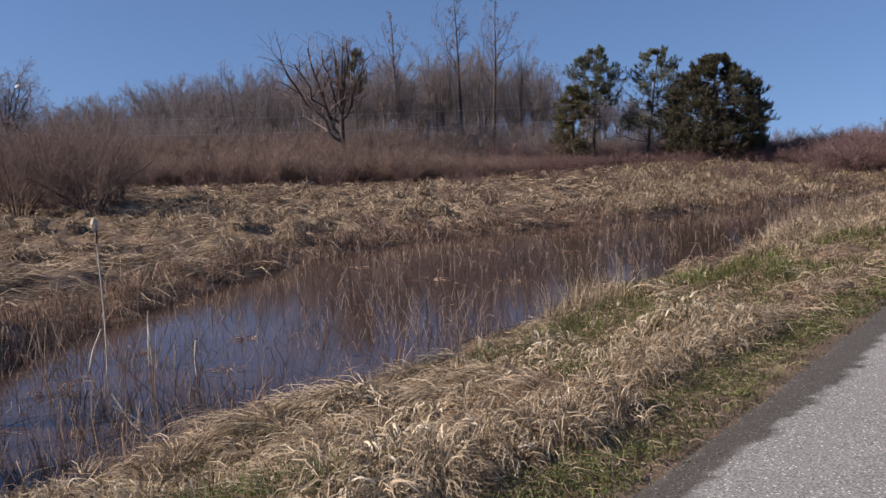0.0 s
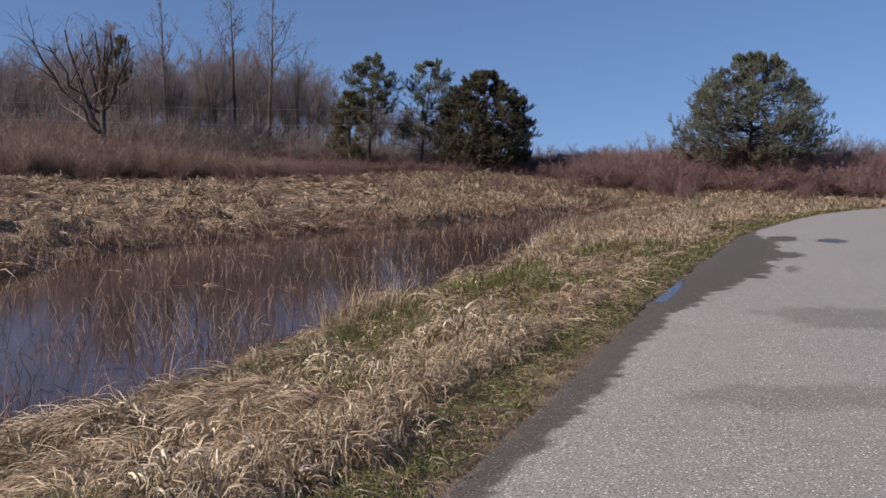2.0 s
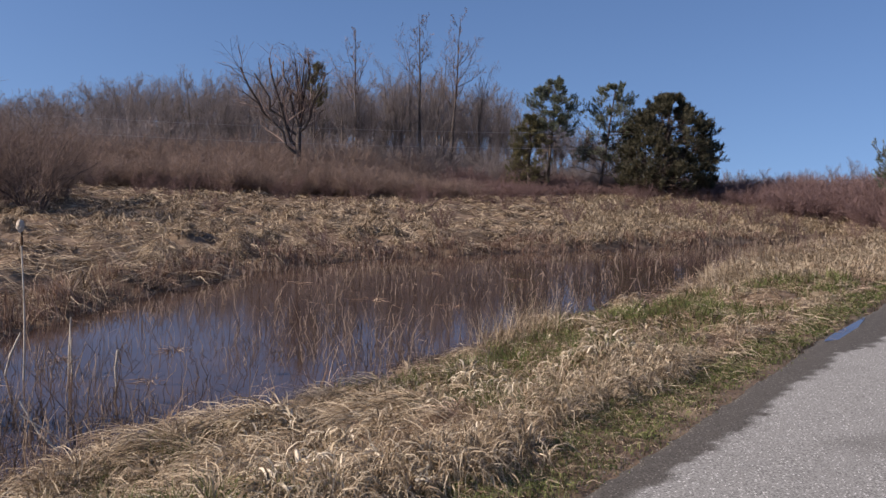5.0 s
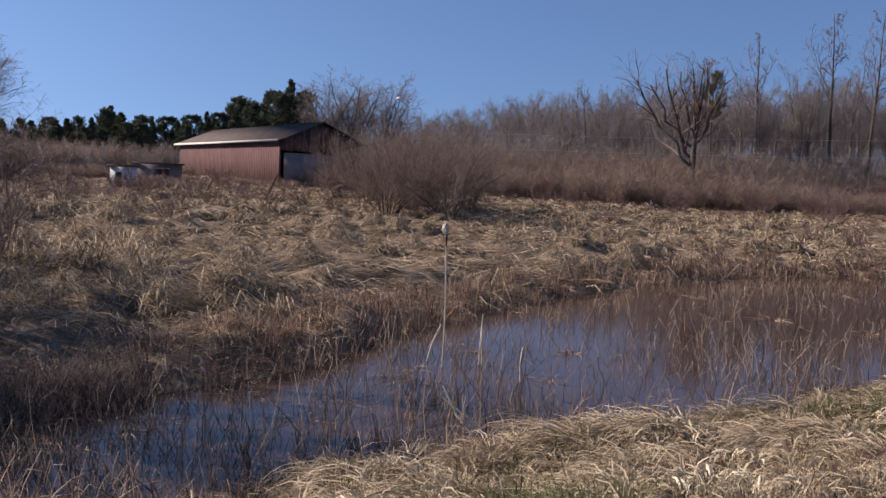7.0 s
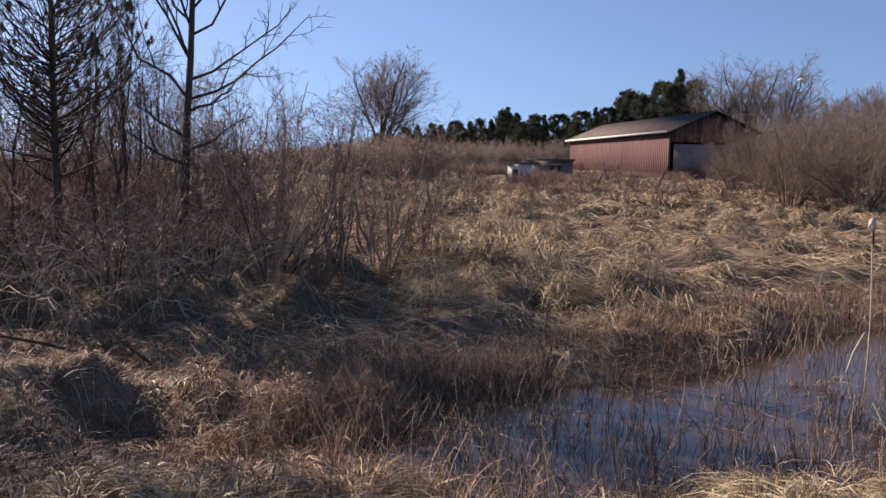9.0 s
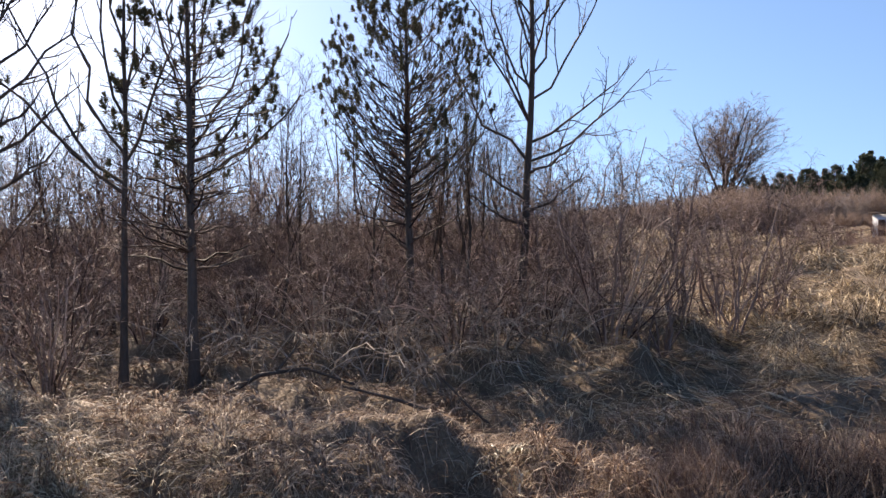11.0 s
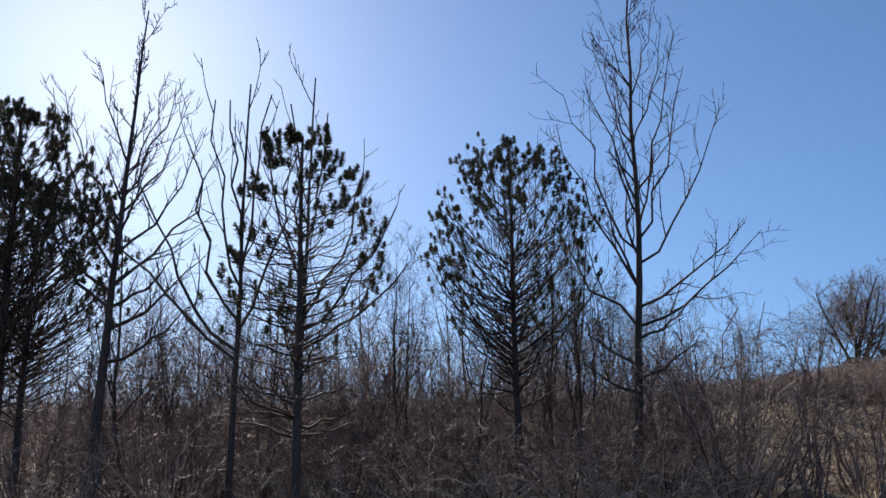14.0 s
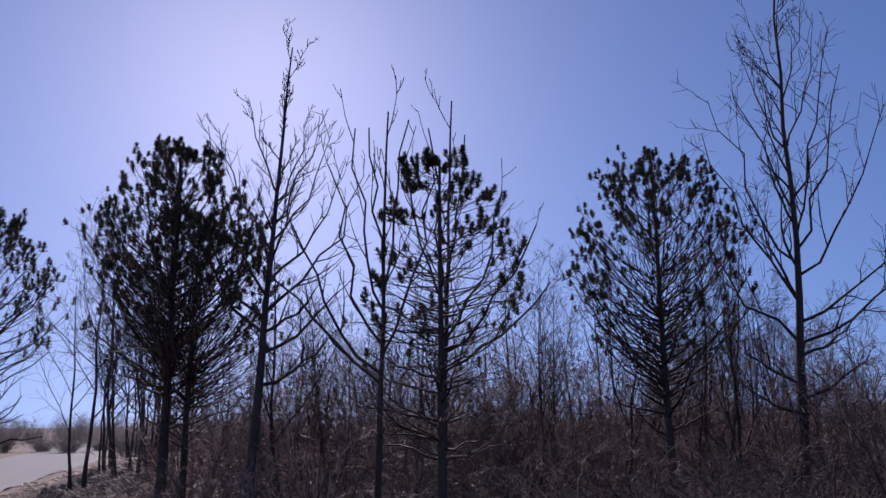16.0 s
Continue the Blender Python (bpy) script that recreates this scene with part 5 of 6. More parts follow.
belt_brown = [shrub("belt_shrub", "hazy brown thicket shrub at the meadow's edge", 2.6, 56, 2.4, 9, 8, 0, M_BROWNTWIG, least=0.0085, up=0.10, radius=0.014, bend=0.12,
                    group="shrub belt", far=True, bare=0.05) for _ in range(3)]
belt_red = [shrub("red_belt_shrub", "hazy reddish dogwood shrub at the meadow's edge", 1.9, 56, 2.2, 9, 8, 0, M_REDTWIG, least=0.0085, up=0.08, radius=0.013, bend=0.10,
                  group="red shrub belt", far=True, bare=0.05) for _ in range(3)]
k = 0
for az in np.arange(-5, 33, 1.25):
    el = float(np.interp(az, (-5, 0, 6, 12, 20, 33), (1.5, 2.6, 3.3, 3.4, 3.2, 1.6)))
    reach(belt_brown[k % 3], az, 61 + rng.uniform(-2, 2), el * rng.uniform(0.45, 0.65), k < 3)
    if k > 2:
        reach(belt_brown[(k + 1) % 3], az + 0.6, 66 + rng.uniform(-2, 2), el * rng.uniform(0.65, 0.9))
        reach(belt_brown[(k + 2) % 3], az + 0.2, 70 + rng.uniform(-2, 2), el * rng.uniform(0.85, 1.1))
    k += 1
k = 0
for az in np.arange(-60, -3, 1.3):
    el = float(np.interp(az, (-60, -40, -30, -24, -20, -8, -2), (2.1, 2.1, 2.2, 1.9, 1.5, 1.7, 1.8)))
    d = float(np.interp(az, (-60, -34, -26, -19, -8, -2), (62, 63, 66, 70, 66, 64))) + rng.uniform(-1.5, 1.5)
    reach(belt_red[k % 3], az, d - 3, el * rng.uniform(0.35, 0.6), k < 3)
    if k > 2:
        reach(belt_red[(k + 1) % 3], az + 0.6, d + 1, el * rng.uniform(0.6, 0.85))
        reach(belt_red[(k + 2) % 3], az + 0.3, d + 5, el * rng.uniform(0.8, 1.1))
    k += 1
# straggling red twigs in front of the belt
for az, d in ((-38, 57), (-31, 56), (-21.5, 64), (-15.5, 58), (-6.5, 55), (-1.5, 50)):
    reach(belt_red[int(abs(az)) % 3], az, d, rng.uniform(-0.5, 0.0), wide=0.5)

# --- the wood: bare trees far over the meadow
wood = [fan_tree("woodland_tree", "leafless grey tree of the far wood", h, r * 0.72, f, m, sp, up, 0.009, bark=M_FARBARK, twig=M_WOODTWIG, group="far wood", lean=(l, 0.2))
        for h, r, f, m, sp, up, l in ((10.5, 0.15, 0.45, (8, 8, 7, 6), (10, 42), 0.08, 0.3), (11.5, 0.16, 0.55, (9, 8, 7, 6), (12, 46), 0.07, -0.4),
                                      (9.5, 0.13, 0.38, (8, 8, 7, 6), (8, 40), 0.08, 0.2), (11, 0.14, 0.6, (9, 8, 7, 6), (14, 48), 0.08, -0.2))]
for i, (az, d) in enumerate(((-5.0, 78), (1.0, 79), (11.0, 80), (16.5, 82))):
    reach(wood[i], az, d, 6.2, True)
k = 0
for d, step in ((76, 1.9), (82, 1.6), (90, 1.3), (101, 1.0), (112, 0.9)):
    for az in np.arange(-17.5, 27, step):
        el = float(np.interp(az, (-18, -14, -9, -6, -2, 4, 10, 15, 20, 26), (2.2, 4.2, 5.2, 6.8, 7.8, 7.4, 7.2, 7.0, 5.8, 4.6)))
        reach(wood[k % 4], az + rng.uniform(-0.6, 0.6), d + rng.uniform(-4, 4), el * rng.uniform(0.82, 1.08) * (0.92 if d < 80 else 1.0), wide=1.15)
        k += 1
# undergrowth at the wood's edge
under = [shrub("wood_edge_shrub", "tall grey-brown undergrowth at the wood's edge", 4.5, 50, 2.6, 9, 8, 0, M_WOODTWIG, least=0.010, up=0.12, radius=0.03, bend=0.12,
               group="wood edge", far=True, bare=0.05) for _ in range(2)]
k = 0
for d, step in ((71, 1.9), (74, 1.6), (79, 1.5), (86, 1.3)):
    for az in np.arange(-17.5, 33, step):
        el = float(np.interp(az, (-18, -8, -3, 10, 20, 33), (1.8, 3.0, 4.2, 4.6, 4.4, 3.2)))
        reach(under[k % 2], az + rng.uniform(-0.5, 0.5), d + rng.uniform(-2, 2), el * rng.uniform(0.75, 1.1), k < 2, wide=1.1)
        k += 1
for i, (az, d, el) in enumerate(WEST_RING):
    reach(under[i % 2], az + rng.uniform(-0.6, 0.6), d + rng.uniform(-4, 4), el * rng.uniform(0.7, 1.2), wide=1.3)
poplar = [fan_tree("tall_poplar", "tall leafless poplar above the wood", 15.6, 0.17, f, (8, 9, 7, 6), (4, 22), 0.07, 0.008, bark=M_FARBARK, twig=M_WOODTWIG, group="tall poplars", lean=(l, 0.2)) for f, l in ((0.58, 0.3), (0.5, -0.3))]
clear = [bare_tree("tall_poplar", "tall leafless poplar with a clear dark trunk above the wood", 15.6, 0.22, (l, 0.2), limbs=limbs, m1=12, m2=8, m3=6, span=0.5, angle=(24, 46),
                   ratio=(0.08, 0.17), up=0.08, bark=M_BARK, twig=M_TWIG, least=0.011, far=True, m4=2, group="tall poplars", r2=(0.22, 0.4))
         for l, limbs in ((0.5, ((0.62, 1.9, 0.3, 4.2), (0.55, -1.2, 0.2, 4.6), (0.70, -0.9, 0.3, 3.4), (0.72, 1.6, -0.2, 2.4), (0.60, 2.3, 0.2, 1.7), (0.48, -1.5, 0.2, 2.6))),
                          (-0.3, ((0.60, -1.9, 0.3, 4.4), (0.52, -1.3, 0.2, 5.2), (0.68, 0.6, 0.2, 3.6), (0.74, -0.7, 0.2, 2.6))),
                          (-0.5, ((0.55, -2.6, 0.3, 4.6), (0.66, 1.2, 0.2, 3.4), (0.72, -1.0, 0.3, 3.2), (0.62, -1.1, 0.2, 1.8))))]
reach(clear[0], -3.3, 73, 11.9, True, -3)
reach(clear[1], -1.4, 74, 11.5, True, -1)
reach(clear[2], 2.9, 75, 10.4, True, 3)
reach(poplar[0], -2.4, 78, 9.6, True, 40)
reach(poplar[1], 1.2, 79, 8.8, True, 150)
reach(poplar[1], -0.6, 76, 9.0, turn=300, wide=0.9)
reach(poplar[1], -5.4, 76, 8.6, turn=20, wide=0.9)
for i, (az, el) in enumerate(((9.6, 6.6), (11.5, 7.0), (13.4, 6.4), (15.5, 6.8), (3.8, 7.6), (0.6, 8.2), (-6.6, 7.2), (18.2, 6.2))):
    reach(poplar[i % 2], az, 72 + (i % 4) * 1.5, el, turn=37 * i, wide=0.8)
forked = bare_tree("forked_tree", "leafless forked tree standing before the wood", 10.2, 0.36, (0.5, 0.2),
                   limbs=((0.28, -4.4, 0.4, 6.4), (0.34, -2.3, 0.4, 6.6), (0.42, -3.4, 0.3, 4.6), (0.40, 0.6, 0.3, 6.2), (0.48, -1.3, 0.3, 5.0), (0.45, 1.9, -0.4, 4.4), (0.58, -0.5, 0.3, 4.2)),
                   m1=10, m2=8, m3=7, span=0.4, angle=(20, 42), ratio=(0.2, 0.36), up=0.08, bark=M_BARK, twig=M_TWIG, least=0.013, far=True, m4=2, stout=1.6)
reach(forked, 7.0, 64, 9.5, True, 7)
t = pine_tree("columnar_evergreen", "brownish evergreen top behind the forked tree", 10.0, 0.12, 1.35, 0.66, (0, 0), 0.95, 60, 8, 14, 0.2, 0.025, mat=M_OLIVE, least=0.008, low=0.5, sub2=2, tuft_keep=0.5)
reach(t, 5.8, 70, 8.1, True, wide=0.85)
# right-hand pines, their branches in flat layers
t = pine_tree("olive_cedar", "olive-brown broad conifer at the wood's edge", 6.2, 0.12, 1.9, 0.1, (0, 0), 0.2, 120, 8, 12, 0.20, 0.025, mat=M_OLIVE, least=0.006, low=1.0, rise=(-0.2, 0.1), sub2=3, tuft_keep=0.45, peak=0.05)
reach(t, -8.7, 66, 5.2, True, wide=1.15)
t = pine_tree("open_pine", "tall open pine with layered needle pads", 8.6, 0.13, 1.8, 0.50, (0.3, 0), 0.45, 60, 9, 16, 0.19, 0.026, least=0.010, low=0.9, rise=(-0.05, 0.3), sub2=3, mat=M_FARNEEDLE, tuft_keep=0.8)
reach(t, -9.9, 68, 7.6, True, -10, wide=1.15)
t = pine_tree("open_pine", "leaning open pine with thin layered needle pads", 8.3, 0.12, 2.3, 0.30, (0.7, 0), 0.35, 60, 9, 15, 0.19, 0.026, least=0.010, low=0.9, rise=(-0.1, 0.25), sub2=3, mat=M_FARNEEDLE, tuft_keep=0.7)
reach(t, -13.4, 68, 7.4, True, -13, wide=1.15)
t = pine_tree("broad_pine", "dense rounded dark green pine", 7.0, 0.16, 3.1, 0.10, (0, 0), 0.3, 230, 8, 14, 0.21, 0.032, least=0.009, low=1.0, rise=(-0.1, 0.3), sub2=3, peak=0.15, shell=True)
reach(t, -17.6, 68, 6.7, True, 0, wide=1.15)
t = pine_tree("broad_pine", "broad rounded pine beside the road's bend", 9.0, 0.18, 4.3, 0.22, (0, 0), 0.3, 210, 8, 14, 0.22, 0.034, least=0.011, low=0.97, rise=(-0.1, 0.3), mat=M_FARNEEDLE, sub2=3, dead=60, peak=0.2, tuft_keep=0.68, shell=True)
reach(t, -34.8, 62, 7.7, True, 0, wide=1.05)
# low hazy hedge in the far right distance
for az in np.arange(-64, -18, 1.3):
    el = float(np.interp(az, (-64, -41, -33, -29, -24, -18), (2.6, 2.6, 2.3, 2.6, 1.8, 1.8)))
    reach(under[int(abs(az * 2)) % 2], az + rng.uniform(-0.5, 0.5), 92 + rng.uniform(-6, 6), el * rng.uniform(0.8, 1.1), wide=1.2)
    reach(belt_red[int(abs(az * 3)) % 2], az + rng.uniform(-0.5, 0.5), 82 + rng.uniform(-4, 4), el * rng.uniform(0.6, 0.9), wide=1.1)
    reach(wood[int(abs(az * 2)) % 4], az + rng.uniform(-0.5, 0.5), 108 + rng.uniform(-6, 8), el * rng.uniform(0.8, 1.1), wide=1.3)

# --- trees round the barn
oak = [fan_tree("round_crowned_tree", "leafless grey tree with a fan-shaped twiggy crown", 7.0, 0.14, f, m, (4, sp), up, th, bark=b, twig=w, r2=(0.36, 0.6))
       for f, m, sp, up, th, b, w in ((0.30, (9, 13, 9, 6), 42, 0.045, 0.007, M_BARK, M_TWIG), (0.38, (8, 9, 7, 5), 42, 0.04, 0.009, M_FARBARK, M_WOODTWIG))]
reach(oak[0], 53.3, 58, 7.7, True, wide=1.4)
for i, az in enumerate(np.arange(50.2, 63, 0.75)):
    reach(belt_brown[i % 2], az + rng.uniform(-0.3, 0.3), 54 + rng.uniform(-3, 2), float(np.interp(az, (50, 54, 57, 62), (2.5, 2.3, 1.6, 0.9))) * rng.uniform(0.75, 1.1), wide=1.15)
reach(oak[1], 31.2, 92, 7.4, True, wide=1.3)
for az, d, el in ((29.4, 93, 7.4), (27.3, 92, 7.3), (30.4, 97, 6.6), (28.3, 98, 6.8), (22.4, 95, 5.2), (17.5, 96, 5.0)):
    reach(oak[1], az, d, el, wide=1.3)
fir = pine_tree("dark_pine", "dark green pine behind the barn", 8.0, 0.16, 2.3, 0.08, (0, 0), 0.1, 170, 6, 12, 0.24, 0.045, mat=M_FIR, least=0.016, group="pines behind the barn", low=1.0, rise=(-0.2, 0.3), sub2=2, peak=0.15, dead=0)
reach(fir, 44.7, 108, 4.1, True)
fir2 = pine_tree("dark_pine", "dark rounded pine behind the barn", 8.0, 0.16, 2.3, 0.10, (0, 0), 0.6, 150, 6, 12, 0.24, 0.045, mat=M_FIR, least=0.016, group="pines behind the barn", low=1.0, rise=(-0.2, 0.3), sub2=2, peak=0.2, dead=0)
reach(fir2, 37.0, 105, 5.3, True)
for i, az in enumerate(np.concatenate([np.arange(29.6, 54, 0.85), np.arange(30, 53, 0.6)])):
    el = float(np.interp(az, (29.6, 31.7, 32.8, 33.7, 34.8, 36, 38, 39.2, 41, 43.5, 44.7, 46, 48, 50, 52, 54), (3.8, 4.8, 5.8, 6.9, 6.4, 5.2, 4.8, 4.3, 3.8, 3.8, 4.2, 3.6, 3.4, 3.1, 2.9, 2.4)))
    reach(fir if i % 2 else fir2, az + rng.uniform(-0.3, 0.3), (104 if i < 29 else 98) + rng.uniform(-3, 5), el * (rng.uniform(0.86, 1.0) if i < 29 else rng.uniform(0.6, 0.9)), wide=rng.uniform(0.75, 1.2))

for i, az in enumerate(np.arange(36, 64, 1.4)):
    reach(under[i % 2], az + rng.uniform(-0.5, 0.5), 92 + rng.uniform(-4, 4), float(np.interp(az, (36, 44, 52, 64), (2.2, 2.2, 1.8, 1.0))) * rng.uniform(0.8, 1.1))
    reach(belt_brown[(i + 1) % 2], az + rng.uniform(-0.5, 0.5), 98 + rng.uniform(-2, 2), float(np.interp(az, (36, 44, 52, 58, 64), (1.9, 1.8, 1.6, 1.3, 1.0))) * rng.uniform(0.75, 1.1), wide=1.2)
    reach(belt_brown[i % 2], az + 0.7, 93 + rng.uniform(-2, 2), float(np.interp(az, (36, 44, 52, 58, 64), (1.6, 2.4, 2.4, 1.6, 1.0))) * rng.uniform(0.75, 1.1), wide=1.2)
    reach(belt_brown[i % 2], az + rng.uniform(-0.5, 0.5), 78 + rng.uniform(-4, 4), rng.uniform(0.5, 1.0) * float(np.interp(az, (36, 64), (0.9, 0.7))))

# low brown brush in the grass before the barn
for i, az in enumerate(np.arange(33.0, 42.6, 0.6)):
    reach(belt_brown[i % 2], az + rng.uniform(-0.3, 0.3), 57 + rng.uniform(-3, 3), rng.uniform(-0.55, 0.1), wide=2.2)
for i, az in enumerate(np.arange(33.0, 50, 0.75)):
    reach(belt_brown[i % 2], az + rng.uniform(-0.4, 0.4), 44 + rng.uniform(-3, 3), rng.uniform(-1.35, -0.8), wide=2.4)

# --- small meadow bushes
tiny = shrub("meadow_sapling_bush", "small bare reddish bush in the meadow", 1.3, 14, 0.7, 6, 4, 0, M_REDTWIG, least=0.006, up=0.2, radius=0.012, group="small meadow bushes")
stand(tiny, -3.4, 34, 0)
for az, d, sz in ((4.7, 27, 0.8), (-0.8, 38, 0.8), (12, 38, 0.9), (-12, 42, 1.1), (41, 26, 0.9), (38.5, 34, 0.9), (34.5, 33, 1.0), (30.5, 33, 0.9), (44, 36, 0.9), (37, 46, 1.2), (39.5, 44, 1.3), (41.5, 48, 1.3), (43.2, 50, 1.4), (45.4, 47, 1.3), (47, 52, 1.5), (48.6, 46, 1.2), (50.4, 50, 1.3), (52, 44, 1.1), (36, 40, 1.1), (40.4, 38, 1.0), (46.2, 41, 1.1), (49.5, 40, 1.0), (42.4, 42, 1.2), (38, 52, 1.3), (44.4, 56, 1.4), (32.5, 38, 1.0)):
    again(tiny, az, d, rng.uniform(0, 360), sz)


for i, az in enumerate(np.arange(-30, 34, 1.15)):
    again(tiny, az + rng.uniform(-0.5, 0.5), rng.uniform(50, 61), rng.uniform(0, 360), rng.uniform(0.7, 1.5), tall=rng.uniform(0.8, 1.1))

# ---------------------------------------------------------------- barn and sheds
def box(x0, x1, y0, y1, z0, z1):
    v = np.array([(x, y, z) for z in (z0, z1) for x, y in ((x0, y0), (x1, y0), (x1, y1), (x0, y1))], float)
    f = np.array([(0, 3, 2, 1), (4, 5, 6, 7), (0, 1, 5, 4), (1, 2, 6, 5), (2, 3, 7, 6), (3, 0, 4, 7)])
    return v, f


def barn():
    """Long low barn: its long wall runs along x, the open gable stands at x = 0."""
    L, W, E, RIDGE = 20.6, 6.2, 2.65, 3.95
    root = thing("barn", "long low weathered red barn with a grey roof", "barn")
    n = 70
    for i in range(n):
        x0 = L * i / n
        part("board", box(x0, x0 + L / n, -0.002, 0.05, -0.6, E), M_REDBOARD, root)
    part("wall", box(0.0, L, 0.055, 0.10, -0.6, E), M_DARKBOARD, root)
    part("wall", box(0.0, L, W - 0.1, W, 0, E), M_DARKBOARD, root)
    part("wall", box(L - 0.1, L, 0.1, W - 0.1, 0, E), M_DARKBOARD, root)
    m = 20
    for i in range(m):
        y0, y1 = 0.1 + (W - 0.2) * i / m, 0.1 + (W - 0.2) * (i + 1) / m
        yc = (y0 + y1) / 2
        top = E + (RIDGE - E) * (1 - abs(yc - W / 2) / (W / 2)) - 0.05
        bottom = 1.9 + rng.uniform(-0.05, 0.05) if y1 < 4.3 else -0.6
        part("board", box(-0.03 + rng.uniform(-0.02, 0.01), 0.02, y0 + 0.01, y1 - 0.01, bottom, top), M_REDBOARD if i % 3 else M_DARKBOARD, root)
    part("panel", box(-0.06, -0.035, 0.3, 4.1, -0.5, 1.75), M_GREYWALL, root, "faded grey sheet panel over the open end")
    slope = math.hypot(W / 2 + 0.35, (RIDGE - E) * (W / 2 + 0.35) / (W / 2))
    for sgn in (-1, 1):
        ye = W / 2 + sgn * (W / 2 + 0.35)
        ze = E - (RIDGE - E) * 0.35 / (W / 2)
        v = np.array([(-0.4, ye, ze), (L + 0.4, ye, ze), (L + 0.4, W / 2, RIDGE), (-0.4, W / 2, RIDGE)], float)
        v = np.concatenate([v, v + np.array([0, 0, 0.07])])
        part("roof", (v, np.array([(0, 1, 2, 3), (4, 5, 6, 7), (0, 1, 5, 4), (1, 2, 6, 5), (2, 3, 7, 6), (3, 0, 4, 7)])), M_ROOF, root)
    part("fascia", box(-0.42, L + 0.42, -0.40, -0.365, E - 0.19, E - 0.04), M_TRIM, root, "worn white eave board")
    return root


b_ = barn()
cx, cy = polar(34.15, 58.0)
b_.matrix_basis = pose(cx, cy, 1.55, 0, 0, math.degrees(math.atan2(0.52, -0.855))) 
for c in b_.children:            # its depth runs the other way, behind the long wall
    c.data.transform(Matrix.Diagonal((1, -1, 1, 1)))
    c.data.flip_normals()


def shed():
    root = thing("shed", "small white shed with a dark open doorway", "shed")
    part("wall", box(0, 1.7, 0, 2.0, 0, 1.55), M_WHITE, root)
    part("roof", box(-0.15, 1.85, -0.2, 2.2, 1.555, 1.68), M_ROOF, root)
    part("door", box(0.35, 0.75, -0.03, -0.004, 0, 1.2), M_DARKBOARD, root, "dark gap of a doorway")
    return root


sx, sy = polar(44.7, 61)
shed_ = shed()
shed_.matrix_basis = pose(sx, sy, float(height(sx, sy)) - 0.06, 0, 0, 42)


def annex():
    root = thing("low_outbuilding", "low grey outbuilding with a dark flat roof", "outbuilding")
    part("wall", box(0, 3.3, 0, 2.6, 0, 1.6), M_GREYWALL, root)
    part("roof", box(-0.15, 3.45, -0.3, 2.8, 1.605, 1.74), M_ROOF, root)
    w = part("window", box(1.5, 2.4, -0.03, -0.004, 0.85, 1.3), M_DARKBOARD, root, "dark window opening")
    part("frame", box(1.45, 2.45, -0.05, -0.032, 1.31, 1.37), M_TRIM, w)
    return root


ax_, ay_ = polar(43.3, 64)
an = annex()
an.matrix_basis = pose(ax_, ay_, float(height(ax_, ay_)) - 0.10, 0, 0, 42)
plank = part("plank", box(-1.3, 1.3, -0.12, 0.12, 0, 0.06), M_TRIM)
tagged(plank, "pale plank lying in the grass before the outbuilding", "plank")
qx, qy, qz = on_ground(42.4, 52, -0.10)
plank.matrix_basis = pose(qx, qy, qz, 0, 0, 40)


def yard_lamp():
    root = thing("yard_lamp", "tall grey pole with a white yard lamp", "lamp pole")
    P = np.array([[(0, 0, 0), (0, 0, 4), (0, 0, 8.5)]], float)
    part("pole", tubes(P, np.array([[0.05, 0.04, 0.03]]), 8), M_GREYWALL, root)
    A = np.array([[(0, 0, 8.3), (0.4, 0, 8.6), (0.8, 0, 8.55)]], float)
    arm = part("arm", tubes(A, np.full((1, 3), 0.03), 6), M_METAL, root)
    bm = bmesh.new()
    bmesh.ops.create_uvsphere(bm, u_segments=12, v_segments=8, radius=0.24)
    bmesh.ops.transform(bm, matrix=Matrix.Translation((0.9, 0, 8.5)) @ Matrix.Diagonal((1.25, 1, 0.8, 1)), verts=bm.verts)
    part("lamp_head", bm, M_WHITE, arm, "white lamp head")
    return root


yl = stand(yard_lamp(), 25.8, 88, 208)

# two wires strung across the meadow from the barn's gable to a post among the pines
x, y, z = on_ground(-17.8, 69)
pole = thing("utility_pole", "weathered wooden utility pole hidden among trees", "utility pole", (x, y, z), 0)
part("post", tubes(np.array([[(0, 0, 0), (0, 0, 2.8), (0, 0, 5.5)]], float), np.array([[0.12, 0.11, 0.09]]), 8), M_BARK, pole)
part("crossarm", box(-0.06, 0.06, -0.7, 0.7, 5.0, 5.12), M_BARK, pole)
gx, gy = polar(30.6, 60.5)
for z0, z1 in ((4.4, 4.1), (5.35, 5.3)):
    a, b = np.array((gx, gy, z0)), np.array((x, y, z + z1))
    q = np.linspace(0, 1, 24)[:, None]
    line_ = a * (1 - q) + b * q - np.array([0, 0, 1]) * (4 * 0.5 * q * (1 - q))
    w = part("overhead_wire", tubes(line_[None], np.full((1, 24), 0.010), 4), M_METAL)
    tagged(w, "slack overhead wire crossing before the wood", "wire", "overhead wires")


# dead branches and leaning stakes left in the meadow before the barn
def stick(name, label, az, dist, pts, rad):
    x, y, z = on_ground(az, dist)
    root = thing(name, label, "branch", (x, y, z), az)
    part("stem", tubes(np.array([pts], float), np.array([rad], float), 6), M_BARK, root, smooth=True)
    return root


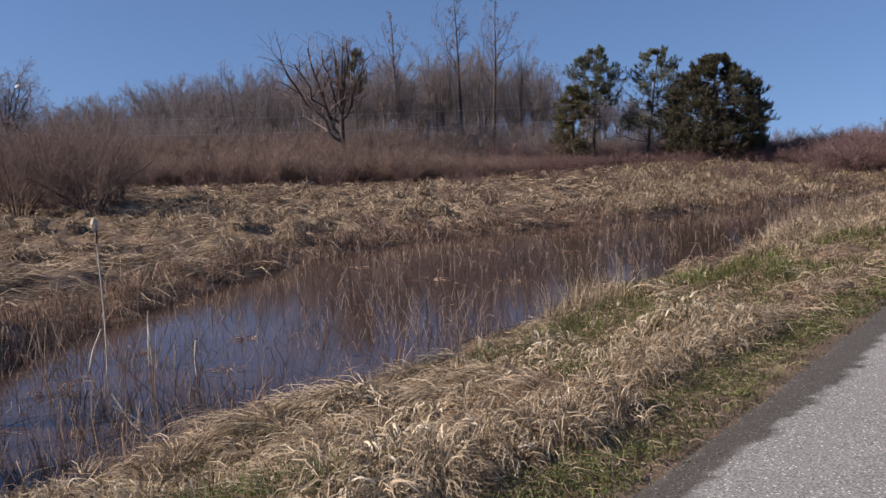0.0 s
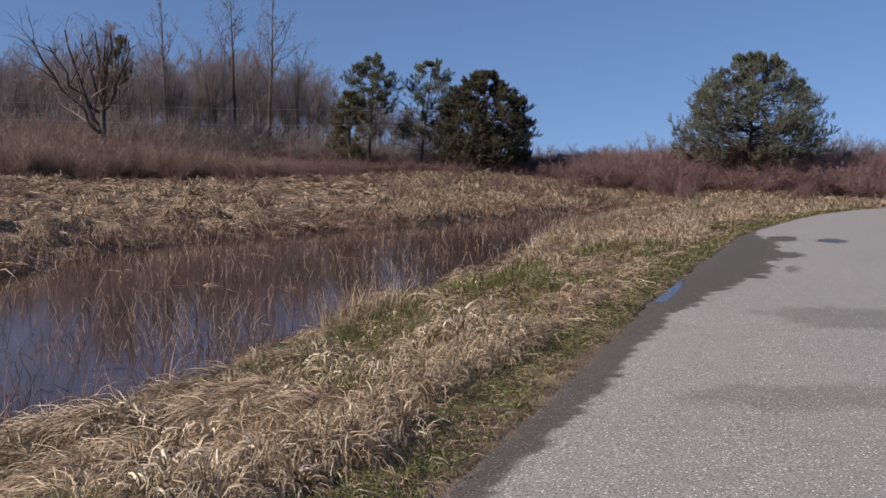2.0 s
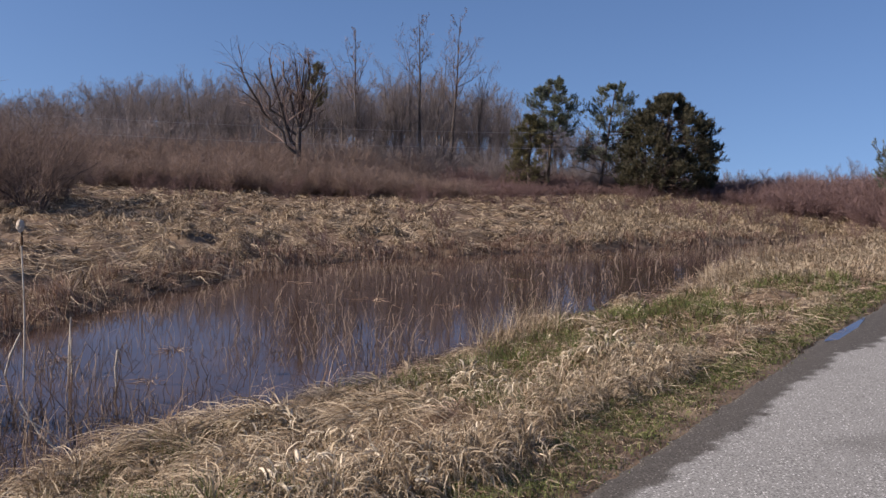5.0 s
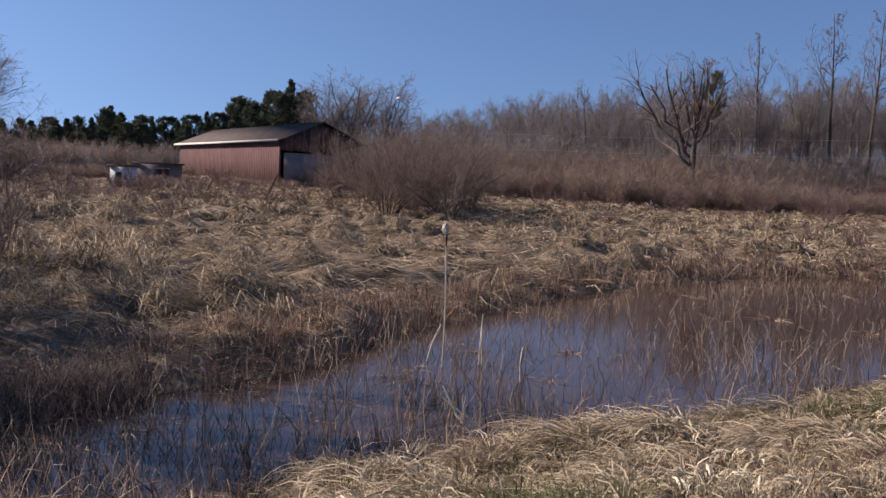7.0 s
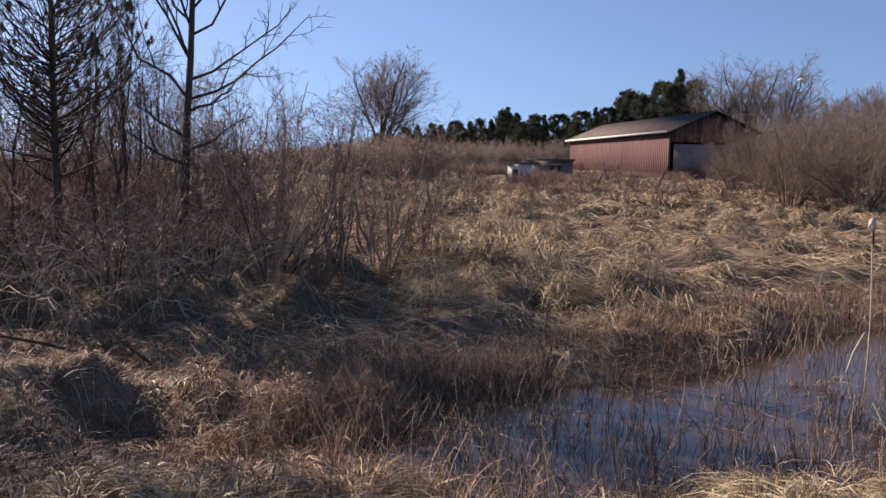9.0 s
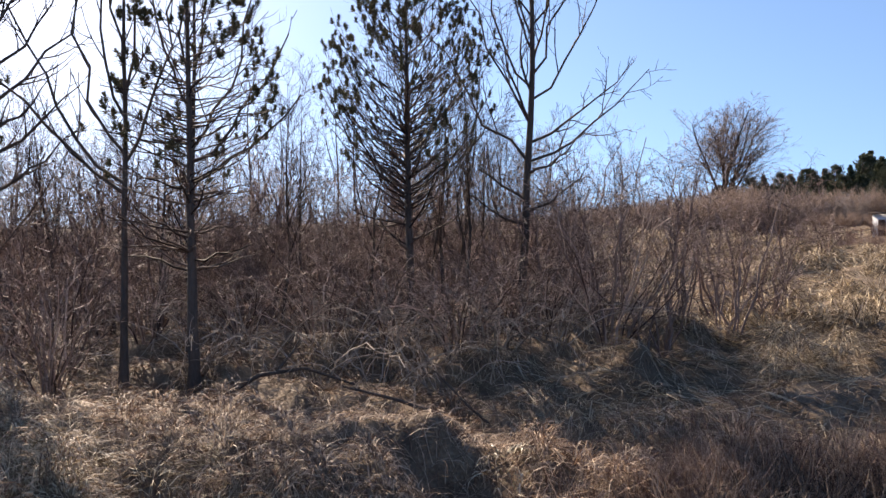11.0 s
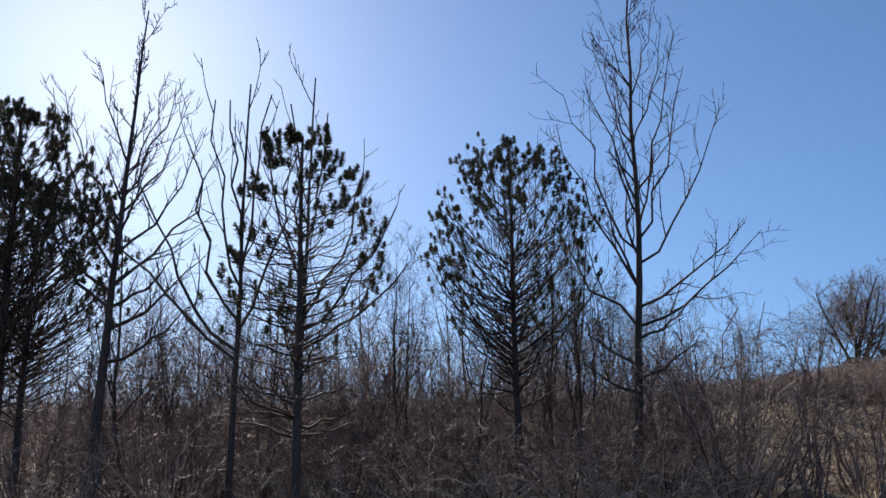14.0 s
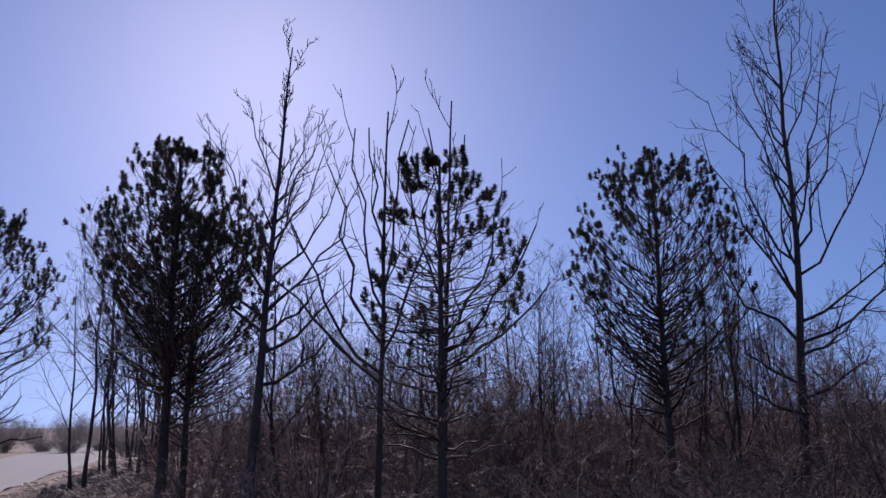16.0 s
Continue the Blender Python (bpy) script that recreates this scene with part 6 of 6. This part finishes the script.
stick("leaning_stake", "dark weathered stake leaning in the grass", 34.9, 45, [(0, 0, -0.1), (0.25, 0, 0.6), (0.55, 0.1, 1.25)], [0.06, 0.055, 0.04])
stick("leaning_stake", "short dark stake leaning in the grass", 38.8, 47, [(0, 0, -0.1), (0.2, 0, 0.35), (0.4, 0.1, 0.7)], [0.05, 0.045, 0.035])
t_ = stick("fallen_branch", "dark forked branch lying in the meadow grass", 49.0, 38, [(-0.7, 0, 0.05), (0, 0, 0.32), (0.8, 0.1, 0.5)], [0.05, 0.06, 0.03])
part("fork", tubes(np.array([[(0.0, 0, 0.32), (0.3, 0.2, 0.2), (0.7, 0.3, 0.1)]], float), np.array([[0.04, 0.03, 0.02]]), 5), M_BARK, t_)

t_ = stick("fallen_branch", "long dark dead branch arching over the thicket's floor", 82.4, 10.6, [(-0.75, 0, 0.05), (-0.3, 0.05, 0.30), (0.25, 0.05, 0.36), (0.85, 0.1, 0.12)], [0.03, 0.028, 0.022, 0.012])
part("fork", tubes(np.array([[(-0.1, 0.05, 0.33), (0.1, 0.1, 0.55), (0.2, 0.2, 0.72)]], float), np.array([[0.018, 0.013, 0.006]]), 5), M_BARK, t_)
stick("fallen_branch", "thin dark dead branch leaning in the thicket's grass", 75.4, 9.6, [(-0.55, 0, 0.42), (0, 0.05, 0.26), (0.6, 0.1, 0.03)], [0.012, 0.02, 0.022])
stick("fallen_branch", "thin dark dead branch leaning in the thicket's grass", 70.2, 9.4, [(-0.4, 0, 0.75), (-0.05, 0.05, 0.36), (0.35, 0.1, 0.0)], [0.008, 0.014, 0.02])
stick("fallen_branch", "pale dry stalk lying on the matted grass", 78.0, 6.2, [(-0.5, 0, 0.14), (0, 0.0, 0.20), (0.5, 0.1, 0.08)], [0.008, 0.010, 0.006])

# ---------------------------------------------------------------- single plants and stalks that stand out
def cattail(h, head_len):
    root = thing("cattail", "tall dead cattail with a burst pale seed head", "cattail")
    z = np.linspace(0, h, 6)
    P = np.stack([0.02 * np.sin(z * 2), 0.015 * np.cos(z * 1.5), z], 1)[None]
    stalk = part("stalk", tubes(P, np.linspace(0.011, 0.008, 6)[None], 5), M_STONE, root)
    bm = bmesh.new()
    bmesh.ops.create_icosphere(bm, subdivisions=3, radius=1)
    for v in bm.verts:
        n = noise.noise(v.co * 3.1) * 0.25 + noise.noise(v.co * 8) * 0.12
        v.co *= 1 + n
        v.co = Vector((v.co.x * 0.044, v.co.y * 0.044, v.co.z * head_len * 0.5))
    bmesh.ops.translate(bm, vec=(P[0, -1, 0], P[0, -1, 1], h - head_len * 0.3), verts=bm.verts)
    part("seed_head", bm, M_FLUFF, stalk, "pale fluffy seed head")
    k = np.linspace(0, 0.16, 3)
    P2 = np.stack([0 * k + P[0, -2, 0], 0 * k + P[0, -2, 1], h - 0.27 + k], 1)[None]
    part("spent_head", tubes(P2, np.array([[0.012, 0.016, 0.012]]), 8), M_HEAD, stalk)
    return root


cx, cy = -3.93, 9.75
ct = cattail(1.93, 0.15)
ct.matrix_basis = pose(cx, cy, WATER_Z - 0.1, 0, 0, 0)


def stake(name, label, pts, rad, mat, at):
    root = thing(name, label, "stalk", at)
    P = np.array([pts], float)
    part("stalk", tubes(P, np.array([rad], float), 5), mat, root)
    return root


x, y = -3.56, 10.13
stake("broken_reed", "pale split cattail stub standing in the water", [(0, 0, -0.1), (0.01, 0, 0.3), (0.03, 0, 0.68)], [0.012, 0.011, 0.009], M_STONE, (x, y, WATER_Z))
stake("broken_reed", "pale split cattail stub standing in the water", [(0, 0, -0.1), (-0.02, 0, 0.3), (-0.03, 0, 0.62)], [0.012, 0.011, 0.009], M_STONE, (x + 0.06, y - 0.02, WATER_Z))
x, y = -4.25, 9.95
stake("bent_reed", "pale bent dead reed leaning over the water", [(0, 0, -0.1), (0.10, -0.02, 0.25), (0.22, -0.02, 0.52)], [0.013, 0.015, 0.012], M_STONE, (x, y, WATER_Z))
x, y = -2.79, 9.55
stake("broken_reed", "short pale cattail stub in the pond", [(0, 0, -0.1), (-0.02, 0, 0.2), (0.01, 0, 0.42)], [0.012, 0.012, 0.018], M_STONE, (x, y, WATER_Z))
x, y = -2.67, 7.20
stake("fallen_reed", "pale fallen reed stalk leaning in the water", [(0.22, 0, -0.05), (0.0, 0, 0.16), (-0.18, 0.05, 0.42)], [0.011, 0.011, 0.006], M_STONE, (x, y, WATER_Z))
stake("fallen_reed", "pale fallen reed lying across the water", [(-0.16, 0, 0.32), (0.05, 0.02, 0.18), (0.24, 0.05, 0.06)], [0.008, 0.008, 0.006], M_STONE, (x, y, WATER_Z))
